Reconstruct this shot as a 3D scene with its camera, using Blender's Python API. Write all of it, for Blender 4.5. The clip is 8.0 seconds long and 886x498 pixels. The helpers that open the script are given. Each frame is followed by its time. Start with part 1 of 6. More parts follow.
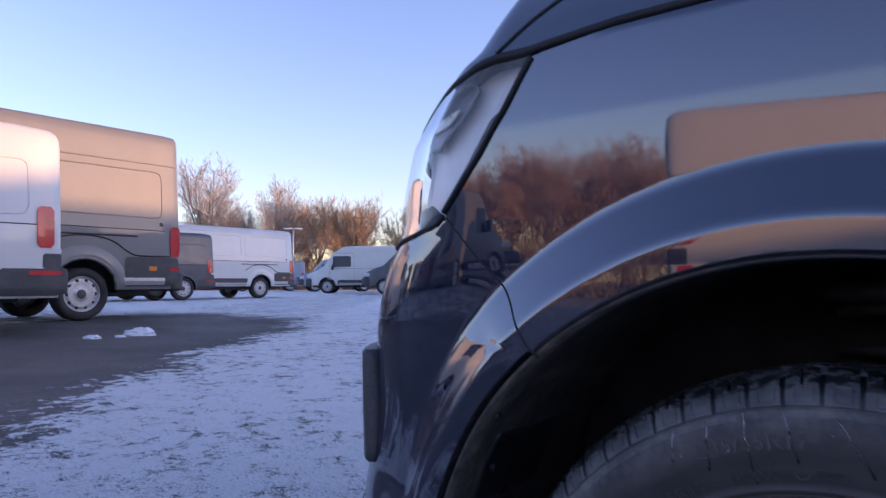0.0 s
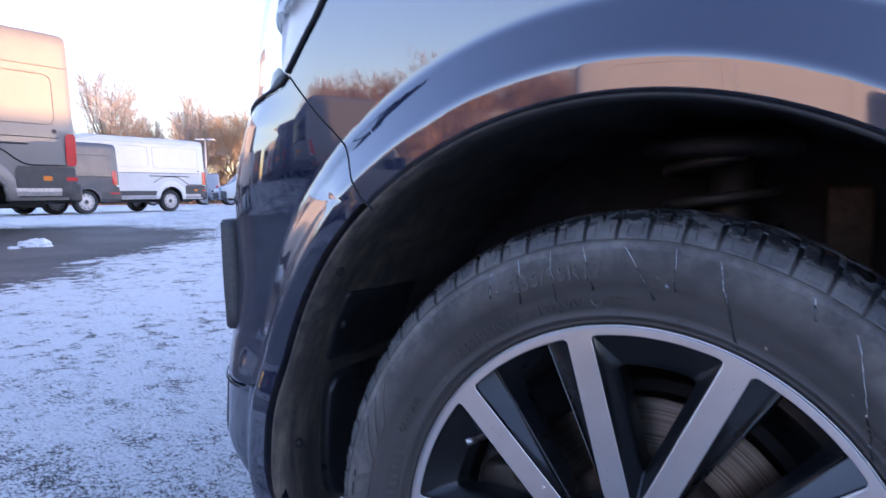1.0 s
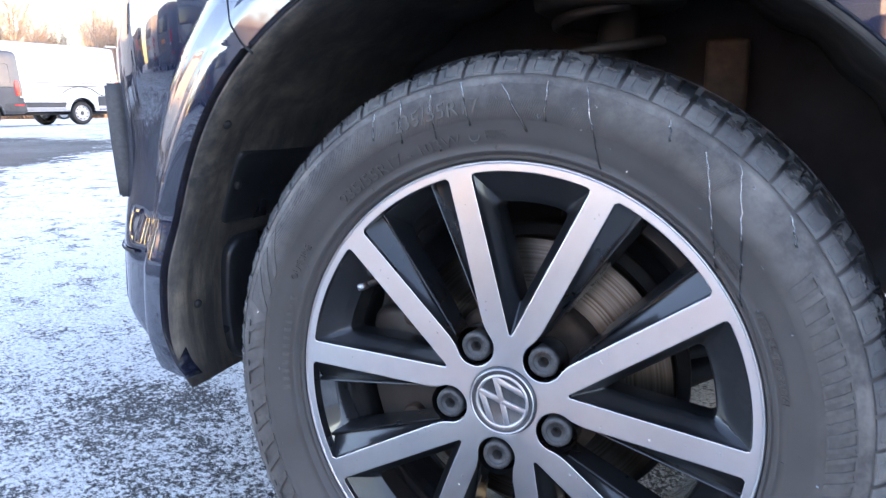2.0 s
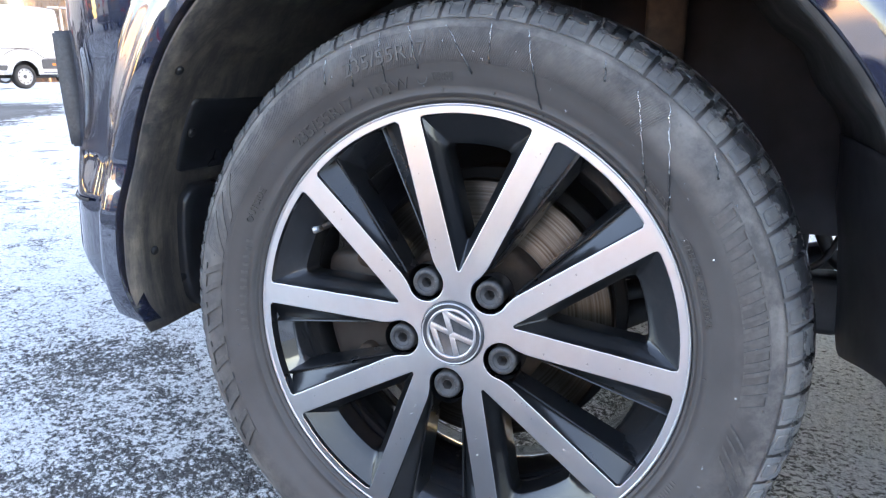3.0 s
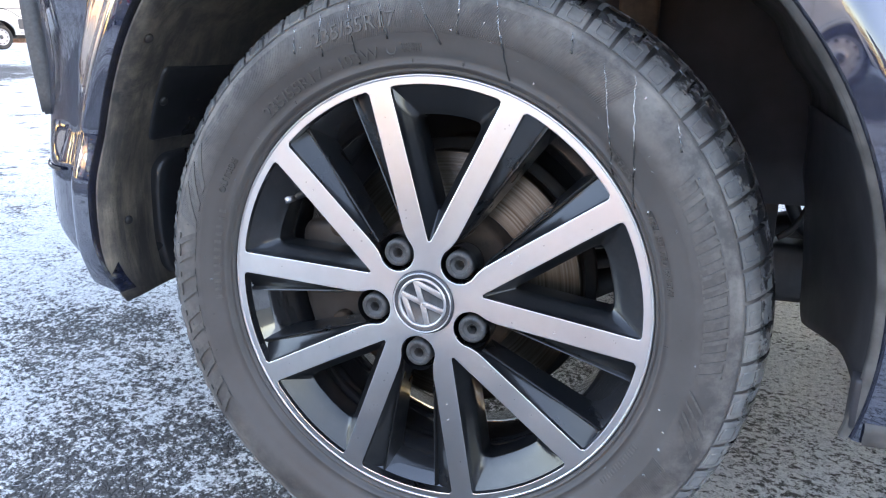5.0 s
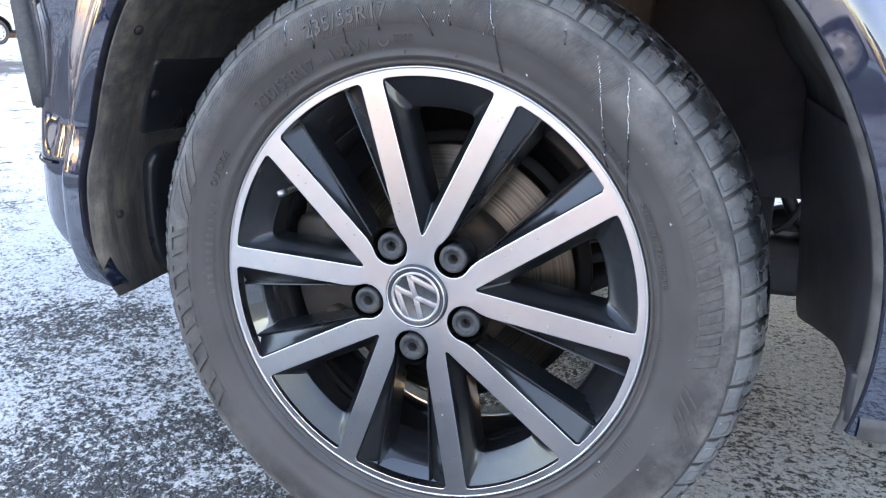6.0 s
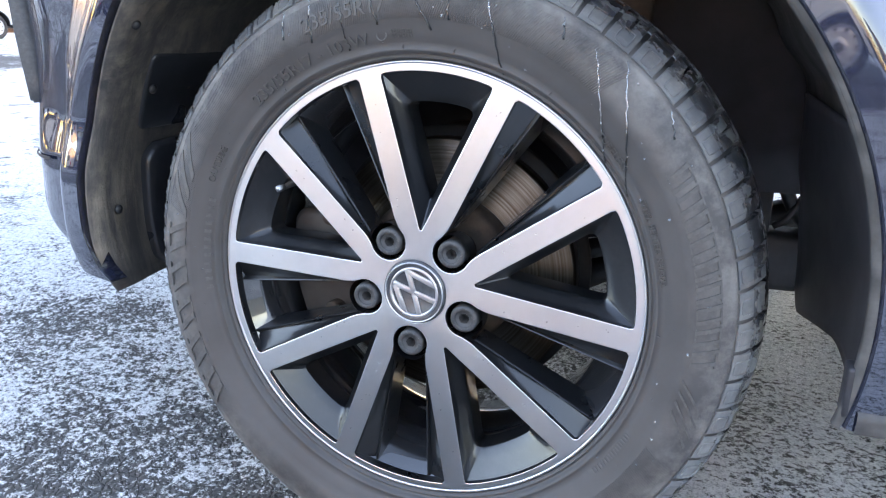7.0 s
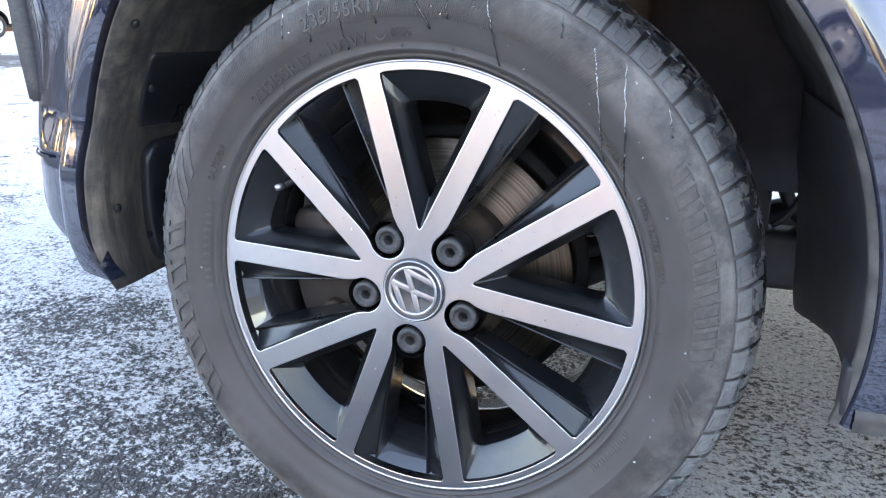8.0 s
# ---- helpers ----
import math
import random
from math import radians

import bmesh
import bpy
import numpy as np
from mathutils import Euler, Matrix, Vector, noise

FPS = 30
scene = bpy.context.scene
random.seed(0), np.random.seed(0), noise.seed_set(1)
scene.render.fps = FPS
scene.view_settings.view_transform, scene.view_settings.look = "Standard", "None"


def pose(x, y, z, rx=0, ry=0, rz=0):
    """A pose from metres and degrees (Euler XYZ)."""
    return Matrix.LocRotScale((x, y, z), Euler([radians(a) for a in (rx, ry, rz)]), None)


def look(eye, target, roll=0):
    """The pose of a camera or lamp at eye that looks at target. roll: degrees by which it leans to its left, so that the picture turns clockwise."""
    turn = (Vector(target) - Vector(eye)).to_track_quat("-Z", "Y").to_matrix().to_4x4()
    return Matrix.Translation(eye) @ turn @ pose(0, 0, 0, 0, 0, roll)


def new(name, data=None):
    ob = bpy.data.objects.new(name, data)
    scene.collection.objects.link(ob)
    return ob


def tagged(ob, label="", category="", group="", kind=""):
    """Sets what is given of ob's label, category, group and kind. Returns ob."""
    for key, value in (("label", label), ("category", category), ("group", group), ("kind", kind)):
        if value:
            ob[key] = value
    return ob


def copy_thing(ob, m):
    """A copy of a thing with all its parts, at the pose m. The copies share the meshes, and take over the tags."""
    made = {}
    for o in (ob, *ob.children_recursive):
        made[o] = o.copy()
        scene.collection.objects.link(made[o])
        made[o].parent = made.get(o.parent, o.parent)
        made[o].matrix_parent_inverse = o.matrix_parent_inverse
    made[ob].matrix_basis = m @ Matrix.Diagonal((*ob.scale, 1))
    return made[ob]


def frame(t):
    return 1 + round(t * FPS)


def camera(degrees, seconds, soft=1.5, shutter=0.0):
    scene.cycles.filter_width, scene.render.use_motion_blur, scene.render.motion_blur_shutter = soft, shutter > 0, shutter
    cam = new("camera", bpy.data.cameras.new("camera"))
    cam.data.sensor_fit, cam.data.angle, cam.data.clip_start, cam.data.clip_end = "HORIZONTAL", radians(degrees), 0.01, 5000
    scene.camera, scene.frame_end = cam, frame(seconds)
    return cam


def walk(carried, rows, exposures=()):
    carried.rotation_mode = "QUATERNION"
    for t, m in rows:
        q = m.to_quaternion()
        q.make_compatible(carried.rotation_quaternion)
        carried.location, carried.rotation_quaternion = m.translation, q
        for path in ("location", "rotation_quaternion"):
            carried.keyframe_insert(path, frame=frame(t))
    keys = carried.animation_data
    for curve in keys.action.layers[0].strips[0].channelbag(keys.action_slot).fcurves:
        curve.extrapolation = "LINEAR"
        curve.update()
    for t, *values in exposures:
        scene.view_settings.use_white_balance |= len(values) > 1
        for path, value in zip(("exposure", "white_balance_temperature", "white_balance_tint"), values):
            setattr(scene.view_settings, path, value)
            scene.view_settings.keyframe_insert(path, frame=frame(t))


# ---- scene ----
cam = camera(65.8, 8.0, 1.15, 0.3)
PATH = [
    (0, (0.078, -0.645, 0.744), (-1.119, 0.954, 0.845), -0.2),
    (0.5, (0.127, -0.625, 0.71), (-0.988, 1.036, 0.695), -0.4),
    (1, (0.162, -0.61, 0.682), (-0.846, 1.11, 0.528), -0.6),
    (1.5, (0.192, -0.604, 0.646), (-0.712, 1.155, 0.35), -0.9),
    (2, (0.214, -0.606, 0.613), (-0.611, 1.17, 0.209), -0.9),
    (2.2, (0.219, -0.616, 0.595), (-0.575, 1.174, 0.186), -0.9),
    (3.3, (0.245, -0.636, 0.592), (-0.457, 1.156, 0.048), -0.7),
    (3.5, (0.249, -0.634, 0.596), (-0.45, 1.152, 0.029), -0.8),
    (4, (0.252, -0.637, 0.6), (-0.432, 1.151, 0.02), -0.6),
    (4.5, (0.254, -0.637, 0.6), (-0.421, 1.151, 0.012), -0.4),
    (6, (0.26, -0.629, 0.596), (-0.404, 1.156, -0.013), -0.4),
    (6.5, (0.26, -0.628, 0.595), (-0.404, 1.155, -0.022), -0.4),
    (7, (0.261, -0.628, 0.596), (-0.401, 1.154, -0.027), -0.4),
    (7.5, (0.26, -0.628, 0.595), (-0.4, 1.154, -0.028), -0.4),
    (8, (0.262, -0.629, 0.596), (-0.398, 1.153, -0.03), -0.4),
]
walk(cam, [(t, look(eye, target, roll)) for t, eye, target, roll in PATH],
     exposures=[(0.0, 1.55, 6000, 47), (0.5, 1.86, 6050, 46), (1.0, 2.6, 6200, 40), (1.5, 3.4, 6600, 36), (2.0, 3.75, 7200, 32), (3.5, 3.93, 7900, 30), (4.5, 3.93, 8000, 30), (6.0, 3.97, 8000, 30), (8.0, 4.0, 8000, 30)])

# ---- world and sun ----
SUN_EL, SUN_AZ = radians(6.0), math.atan2(0.86, 0.5)
sun_from = Vector((math.sin(SUN_AZ) * math.cos(SUN_EL), math.cos(SUN_AZ) * math.cos(SUN_EL), math.sin(SUN_EL)))
world = bpy.data.worlds.new("winter_sky")
scene.world = world
world.use_nodes = True
wn, wl = world.node_tree.nodes, world.node_tree.links
wn.clear()
sky = wn.new("ShaderNodeTexSky")
sky.sky_type = "NISHITA"
sky.sun_disc = False
sky.sun_elevation = SUN_EL
sky.sun_rotation = SUN_AZ
sky.altitude = 50
sky.air_density = 1.0
sky.dust_density = 0.45
sky.ozone_density = 1.8
wb = wn.new("ShaderNodeBackground")
wb.inputs["Strength"].default_value = 0.15
wo = wn.new("ShaderNodeOutputWorld")
wl.new(sky.outputs[0], wb.inputs[0])
wl.new(wb.outputs[0], wo.inputs[0])
sun_data = bpy.data.lights.new("sun", "SUN")
sun_data.energy = 2.0
sun_data.angle = radians(0.4)
sun_data.color = (1.0, 0.58, 0.19)
sun = new("sun", sun_data)
sun.matrix_world = look(sun_from * 50, (0, 0, 0))


# ---- materials ----
class Mat:
    """A small wrapper that builds a Principled material node by node."""

    def __init__(self, name, color=(0.5, 0.5, 0.5), rough=0.5, metal=0.0, **more):
        self.m = bpy.data.materials.new(name)
        self.m.use_nodes = True
        self.t = self.m.node_tree
        self.n, self.l = self.t.nodes, self.t.links
        self.b = self.n["Principled BSDF"]
        self.b.inputs["Base Color"].default_value = (*color, 1)
        self.b.inputs["Roughness"].default_value = rough
        self.b.inputs["Metallic"].default_value = metal
        for k, v in more.items():
            self.b.inputs[k.replace("_", " ")].default_value = v
        self.co = None

    def coord(self, kind="Object"):
        tc = self.n.new("ShaderNodeTexCoord")
        return tc.outputs[kind]

    def pos(self):
        return self.n.new("ShaderNodeNewGeometry").outputs["Position"]

    def mapping(self, src, scale=(1, 1, 1), rot=(0, 0, 0)):
        mp = self.n.new("ShaderNodeMapping")
        mp.inputs["Scale"].default_value = scale
        mp.inputs["Rotation"].default_value = rot
        self.l.new(src, mp.inputs["Vector"])
        return mp.outputs[0]

    def noise(self, src, scale, detail=4, rough=0.55, out="Fac"):
        nz = self.n.new("ShaderNodeTexNoise")
        nz.inputs["Scale"].default_value = scale
        nz.inputs["Detail"].default_value = detail
        nz.inputs["Roughness"].default_value = rough
        self.l.new(src, nz.inputs["Vector"])
        return nz.outputs[out]

    def voronoi(self, src, scale, feature="F1", out="Distance"):
        v = self.n.new("ShaderNodeTexVoronoi")
        v.feature = feature
        v.inputs["Scale"].default_value = scale
        self.l.new(src, v.inputs["Vector"])
        return v.outputs[out]

    def ramp(self, fac, *stops):
        r = self.n.new("ShaderNodeValToRGB")
        el = r.color_ramp.elements
        while len(el) < len(stops):
            el.new(0.5)
        for e, (p, c) in zip(el, stops):
            e.position = p
            e.color = (c, c, c, 1) if isinstance(c, (int, float)) else (*c, 1)
        self.l.new(fac, r.inputs[0])
        return r.outputs[0]

    def mix(self, fac, a, b, blend="MIX"):
        mx = self.n.new("ShaderNodeMix")
        mx.data_type = "RGBA"
        mx.blend_type = blend
        for sock, v in ((mx.inputs[0], fac), (mx.inputs[6], a), (mx.inputs[7], b)):
            if isinstance(v, (int, float)):
                sock.default_value = v if sock == mx.inputs[0] else (v, v, v, 1)
            elif isinstance(v, tuple):
                sock.default_value = (*v, 1)
            else:
                self.l.new(v, sock)
        return mx.outputs[2]

    def math(self, op, a, b=0.0, clamp=False):
        mt = self.n.new("ShaderNodeMath")
        mt.operation = op
        mt.use_clamp = clamp
        for sock, v in ((mt.inputs[0], a), (mt.inputs[1], b)):
            if isinstance(v, (int, float)):
                sock.default_value = v
            else:
                self.l.new(v, sock)
        return mt.outputs[0]

    def split(self, vec):
        s = self.n.new("ShaderNodeSeparateXYZ")
        self.l.new(vec, s.inputs[0])
        return s.outputs

    def rand(self):
        return self.n.new("ShaderNodeObjectInfo").outputs["Random"]

    def island(self):
        return self.n.new("ShaderNodeNewGeometry").outputs["Random Per Island"]

    def set(self, key, out):
        self.l.new(out, self.b.inputs[key])
        return self

    def bump(self, height, strength=0.3, dist=0.002):
        bp = self.n.new("ShaderNodeBump")
        bp.inputs["Strength"].default_value = strength
        bp.inputs["Distance"].default_value = dist
        self.l.new(height, bp.inputs["Height"])
        self.l.new(bp.outputs[0], self.b.inputs["Normal"])
        return self


def paint(name, color, rough=0.28, coat=1.0, flake=0.0, dirt=0.15):
    k = Mat(name, color, rough, flake, Coat_Weight=coat, Coat_Roughness=0.03)
    p = k.coord()
    d = k.noise(p, 3.0, 6)
    c = k.mix(k.ramp(d, (0.35, 0.0), (0.75, dirt)), color, (0.30, 0.29, 0.28))
    k.set("Base Color", c)
    k.set("Coat Roughness", k.ramp(k.noise(p, 9.0, 5), (0.3, 0.015), (0.8, 0.07)))
    return k.m


def plain(name, color, rough=0.5, metal=0.0, vary=0.25, scale=20.0, bump=0.15, dist=0.001, **more):
    k = Mat(name, color, rough, metal, **more)
    p = k.coord()
    a = k.noise(p, scale, 5)
    b = k.noise(p, scale * 0.13, 4)
    dark = tuple(v * (1 - vary) for v in color)
    lite = tuple(min(1, v * (1 + vary)) for v in color)
    c = k.mix(k.ramp(a, (0.3, 0.0), (0.7, 1.0)), dark, lite)
    c = k.mix(k.ramp(b, (0.35, 0.0), (0.7, 0.5)), c, dark)
    k.set("Base Color", c)
    k.set("Roughness", k.ramp(b, (0.3, max(0.02, rough * 0.8)), (0.75, min(1, rough * 1.25))))
    if bump:
        k.bump(a, bump, dist)
    return k.m


HERO_PAINT = (0.015, 0.022, 0.050)


def hero_paint():
    k = Mat("dark_blue_metallic_paint", HERO_PAINT, 0.32, 0.55, Coat_Weight=1.0, Coat_Roughness=0.012, Coat_IOR=2.3, Specular_IOR_Level=0.0)
    p = k.coord()
    speck = k.voronoi(p, 2600)
    dust = k.noise(p, 7.0, 8, 0.65)
    spots = k.ramp(k.voronoi(p, 55.0), (0.0, 1.0), (0.10, 0.0))
    c = k.mix(k.ramp(speck, (0.05, 0.5), (0.35, 0.0)), HERO_PAINT, (0.028, 0.038, 0.075))
    c = k.mix(k.math("MULTIPLY", k.ramp(dust, (0.50, 0.0), (0.85, 0.03)), 1.0), c, (0.22, 0.21, 0.20))
    c = k.mix(k.math("MULTIPLY", spots, k.ramp(k.noise(p, 24.0, 2), (0.60, 0.0), (0.72, 0.22))), c, (0.3, 0.3, 0.3))
    k.set("Base Color", c)
    k.set("Coat Roughness", k.ramp(dust, (0.4, 0.012), (0.85, 0.09)))
    k.bump(k.noise(p, 600.0, 2), 0.02, 0.0004)
    return k.m


M_PAINT = hero_paint()
M_GAP = plain("black_rubber_seal", (0.012, 0.012, 0.014), 0.7)
M_TRIM = plain("grained_grey_plastic", (0.075, 0.078, 0.085), 0.55, scale=260, bump=0.35, dist=0.0006)
M_BLACK = plain("black_plastic", (0.020, 0.020, 0.022), 0.45, scale=90)
M_GLOSS = Mat("black_gloss_wheel_paint", (0.012, 0.013, 0.016), 0.40, 0.0, Coat_Weight=1.0, Coat_Roughness=0.17, Coat_IOR=1.5, Specular_IOR_Level=0.4)
_p = M_GLOSS.coord()
M_GLOSS.set("Base Color", M_GLOSS.mix(M_GLOSS.ramp(M_GLOSS.noise(_p, 16.0, 8, 0.7), (0.50, 0.0), (0.85, 0.5)), (0.008, 0.009, 0.011), (0.024, 0.024, 0.026)))
M_GLOSS.set("Roughness", M_GLOSS.ramp(M_GLOSS.noise(_p, 30.0, 5), (0.3, 0.22), (0.8, 0.5)))
M_GLOSS = M_GLOSS.m


M_BLACKGLOSS = Mat("black_gloss_lacquer", (0.010, 0.011, 0.013), 0.30, 0.0, Coat_Weight=1.0, Coat_Roughness=0.07, Coat_IOR=1.5, Specular_IOR_Level=0.3)
_p = M_BLACKGLOSS.coord()
M_BLACKGLOSS.set("Base Color", M_BLACKGLOSS.mix(M_BLACKGLOSS.ramp(M_BLACKGLOSS.noise(_p, 20.0, 8, 0.7), (0.48, 0.0), (0.80, 0.6)), (0.008, 0.009, 0.011), (0.040, 0.039, 0.040)))
M_BLACKGLOSS.set("Coat Roughness", M_BLACKGLOSS.ramp(M_BLACKGLOSS.noise(_p, 12.0, 6, 0.65), (0.40, 0.08), (0.72, 0.26)))
M_BLACKGLOSS = M_BLACKGLOSS.m


def machined():
    k = Mat("diamond_cut_aluminium", (0.62, 0.61, 0.61), 0.30, 1.0)
    p = k.coord()
    x, y, z = k.split(p)
    r = k.math("SQRT", k.math("ADD", k.math("MULTIPLY", x, x), k.math("MULTIPLY", z, z)))
    cmb = k.n.new("ShaderNodeCombineXYZ")
    k.l.new(r, cmb.inputs[0])
    rings = k.noise(cmb.outputs[0], 2600.0, 2)
    film = k.noise(p, 14.0, 7, 0.65)
    k.set("Base Color", k.mix(k.ramp(film, (0.42, 0.0), (0.85, 0.5)), (0.57, 0.592, 0.625), (0.40, 0.41, 0.425)))
    k.set("Roughness", k.ramp(film, (0.3, 0.30), (0.8, 0.46)))
    tan = k.n.new("ShaderNodeTangent")
    tan.direction_type = "RADIAL"
    tan.axis = "Y"
    k.l.new(tan.outputs[0], k.b.inputs["Tangent"])
    k.b.inputs["Anisotropic"].default_value = 0.55
    k.bump(rings, 0.05, 0.0002)
    return k.m


M_FACE = machined()
M_SILVER = plain("satin_chrome", (0.62, 0.62, 0.64), 0.38, 1.0, vary=0.12, scale=120, bump=0.05)
M_CAPFIELD = plain("grey_enamel", (0.085, 0.088, 0.095), 0.35, 0.4, scale=150)
M_BOLT = plain("dusty_black_bolt_cap", (0.058, 0.058, 0.061), 0.5, scale=180, vary=0.4)


def rubber():
    k = Mat("weathered_tyre_rubber", (0.05, 0.048, 0.047), 0.62)
    p = k.coord()
    x, y, z = k.split(p)
    r = k.math("SQRT", k.math("ADD", k.math("MULTIPLY", x, x), k.math("MULTIPLY", z, z)))
    big = k.noise(p, 9.0, 8, 0.62)
    fine = k.noise(p, 380.0, 3)
    c = k.mix(k.ramp(big, (0.35, 0.0), (0.70, 1.0)), (0.055, 0.051, 0.051), (0.083, 0.077, 0.076))
    # salt and road dust caught on the shoulder
    dust = k.math("MULTIPLY", k.ramp(r, (0.268, 0.0), (0.308, 1.0), (0.322, 0.0)), k.ramp(k.noise(p, 26.0, 7, 0.7), (0.40, 0.0), (0.66, 0.85)))
    c = k.mix(dust, c, (0.22, 0.205, 0.19))
    # groove floors between the tread blocks: their shade is painted in by radius
    c = k.mix(k.ramp(r, (0.320, 0.0), (0.327, 1.0)), c, (0.016, 0.016, 0.017))
    k.set("Base Color", c)
    k.set("Roughness", k.ramp(big, (0.3, 0.5), (0.75, 0.72)))
    ring = k.n.new("ShaderNodeCombineXYZ")
    k.l.new(r, ring.inputs[0])
    lines = k.noise(ring.outputs[0], 900.0, 2)
    k.bump(k.math("ADD", k.math("MULTIPLY", fine, 0.6), k.math("MULTIPLY", lines, 0.25)), 0.16, 0.0007)
    return k.m


M_RUBBER = rubber()


def wet_rubber():
    k = Mat("damp_tread_rubber", (0.022, 0.022, 0.023), 0.35, 0.0, Coat_Roughness=0.12, Coat_IOR=1.65)
    p = k.pos()
    x, y, z = k.split(k.coord())
    r = k.math("SQRT", k.math("ADD", k.math("MULTIPLY", x, x), k.math("MULTIPLY", z, z)))
    w = k.ramp(k.noise(p, 52.0, 5, 0.6), (0.46, 0.0), (0.54, 1.0))
    wet = k.math("MULTIPLY", k.ramp(r, (0.3225, 0.0), (0.331, 1.0)), k.ramp(w, (0.0, 0.20), (1.0, 1.0)))
    dust = k.ramp(k.noise(p, 17.0, 7, 0.7), (0.42, 0.0), (0.72, 1.0))
    # shoulder base is lightened for the sky's sheen; dust is mixed over it
    sheen_dust = k.mix(dust, (0.115, 0.116, 0.120), (0.23, 0.222, 0.212))
    k.set("Base Color", k.mix(wet, sheen_dust, (0.024, 0.025, 0.028)))
    k.set("Roughness", k.mix(wet, 0.34, 0.16))
    k.set("Coat Weight", k.ramp(dust, (0.3, 1.0), (0.8, 0.35)))
    k.bump(k.noise(p, 300.0, 3), 0.12, 0.0006)
    return k.m


M_TREAD = wet_rubber()
M_LETTER = plain("raised_rubber_lettering", (0.088, 0.083, 0.080), 0.6, scale=200)


def disc_metal():
    k = Mat("scored_brake_disc", (0.36, 0.33, 0.31), 0.32, 1.0)
    p = k.coord()
    x, y, z = k.split(p)
    r = k.math("SQRT", k.math("ADD", k.math("MULTIPLY", x, x), k.math("MULTIPLY", z, z)))
    cmb = k.n.new("ShaderNodeCombineXYZ")
    k.l.new(r, cmb.inputs[0])
    g = k.noise(cmb.outputs[0], 260.0, 5, 0.7)
    k.set("Base Color", k.mix(k.ramp(g, (0.36, 0.0), (0.62, 1.0)), (0.060, 0.038, 0.024), (0.145, 0.130, 0.118)))
    k.set("Roughness", k.ramp(g, (0.3, 0.5), (0.7, 0.28)))
    k.bump(g, 0.5, 0.0012)
    return k.m


M_DISC = disc_metal()
M_RUST = plain("rusty_cast_iron", (0.065, 0.043, 0.032), 0.8, 0.2, vary=0.5, scale=60, bump=0.5, dist=0.002)
M_CASTING = plain("grey_brown_hub_casting", (0.044, 0.040, 0.039), 0.6, 0.3, vary=0.3, scale=40, bump=0.3)


def liner():
    k = Mat("dirty_black_arch_liner", (0.02, 0.02, 0.02), 0.55)
    p = k.coord()
    st = k.noise(k.mapping(p, (9, 3, 4)), 2.6, 8, 0.68)
    mud = k.noise(p, 7.0, 8, 0.65)
    x, y, z = k.split(p)
    near = k.ramp(y, (0.0, 1.0), (0.10, 0.6), (0.30, 0.12))
    f = k.math("MULTIPLY", k.ramp(st, (0.36, 0.0), (0.56, 1.0)), k.ramp(mud, (0.3, 0.35), (0.6, 1.0)))
    f = k.math("MULTIPLY", f, near)
    f = k.math("MULTIPLY", f, k.ramp(k.math("MULTIPLY", x, -2.0), (0.10, 0.10), (0.55, 1.0)))
    drip = k.noise(k.mapping(p, (34, 34, 6)), 1.0, 7, 0.66)
    f = k.math("MULTIPLY", f, k.ramp(drip, (0.38, 0.08), (0.62, 1.0)))
    k.set("Base Color", k.mix(f, (0.042, 0.040, 0.042), (0.26, 0.210, 0.165)))
    k.set("Roughness", k.ramp(mud, (0.3, 0.35), (0.7, 0.75)))
    k.bump(k.math("ADD", k.noise(p, 90.0, 5), k.math("MULTIPLY", f, 1.5)), 0.5, 0.002)
    return k.m


M_LINER = liner()
M_POCKET = plain("smooth_black_plastic", (0.022, 0.023, 0.027), 0.32, vary=0.35, scale=24, bump=0.15)
M_REARLINER = plain("sooty_black_liner", (0.030, 0.030, 0.036), 0.5, vary=0.4, scale=30, bump=0.3)


def lens():
    """Clear plastic: see-through, glossy by Fresnel, with a faint pale haze painted in for reflected sky."""
    k = Mat("clear_lamp_lens", (0.8, 0.82, 0.85), 0.5)
    clear, shine = k.n.new("ShaderNodeBsdfTransparent"), k.n.new("ShaderNodeBsdfGlossy")
    shine.inputs["Roughness"].default_value = 0.03
    fr = k.n.new("ShaderNodeFresnel")
    fr.inputs["IOR"].default_value = 1.16
    a, b = k.n.new("ShaderNodeMixShader"), k.n.new("ShaderNodeMixShader")
    k.l.new(fr.outputs[0], a.inputs[0])
    k.l.new(clear.outputs[0], a.inputs[1])
    k.l.new(shine.outputs[0], a.inputs[2])
    k.l.new(k.ramp(k.noise(k.coord(), 14.0, 6), (0.3, 0.09), (0.8, 0.15)), b.inputs[0])
    k.l.new(a.outputs[0], b.inputs[1])
    k.l.new(k.b.outputs[0], b.inputs[2])
    k.l.new(b.outputs[0], k.n["Material Output"].inputs["Surface"])
    return k.m


M_GLASS = lens()
M_REFLECT = plain("lamp_reflector_chrome", (0.78, 0.79, 0.82), 0.12, 1.0, vary=0.08, scale=15, bump=0.0)
M_BEZEL = plain("silver_lamp_bezel", (0.86, 0.87, 0.89), 0.35, 0.0, vary=0.1, scale=60, bump=0.05)
M_SHROUD = plain("satin_grey_lamp_shroud", (0.17, 0.175, 0.195), 0.4, vary=0.15, scale=40, bump=0.05)
M_LAMPWARM = plain("cream_lamp_reflector", (0.80, 0.74, 0.62), 0.3, 0.3, vary=0.1, scale=40, bump=0.0)
M_INNER = plain("sooty_inner_wall", (0.050, 0.048, 0.056), 0.6, vary=0.45, scale=14, bump=0.3)
M_BARREL = Mat("gloss_black_barrel", (0.02, 0.021, 0.024), 0.10, 0.0, Coat_Weight=1.0, Coat_Roughness=0.04, Coat_IOR=1.8).m
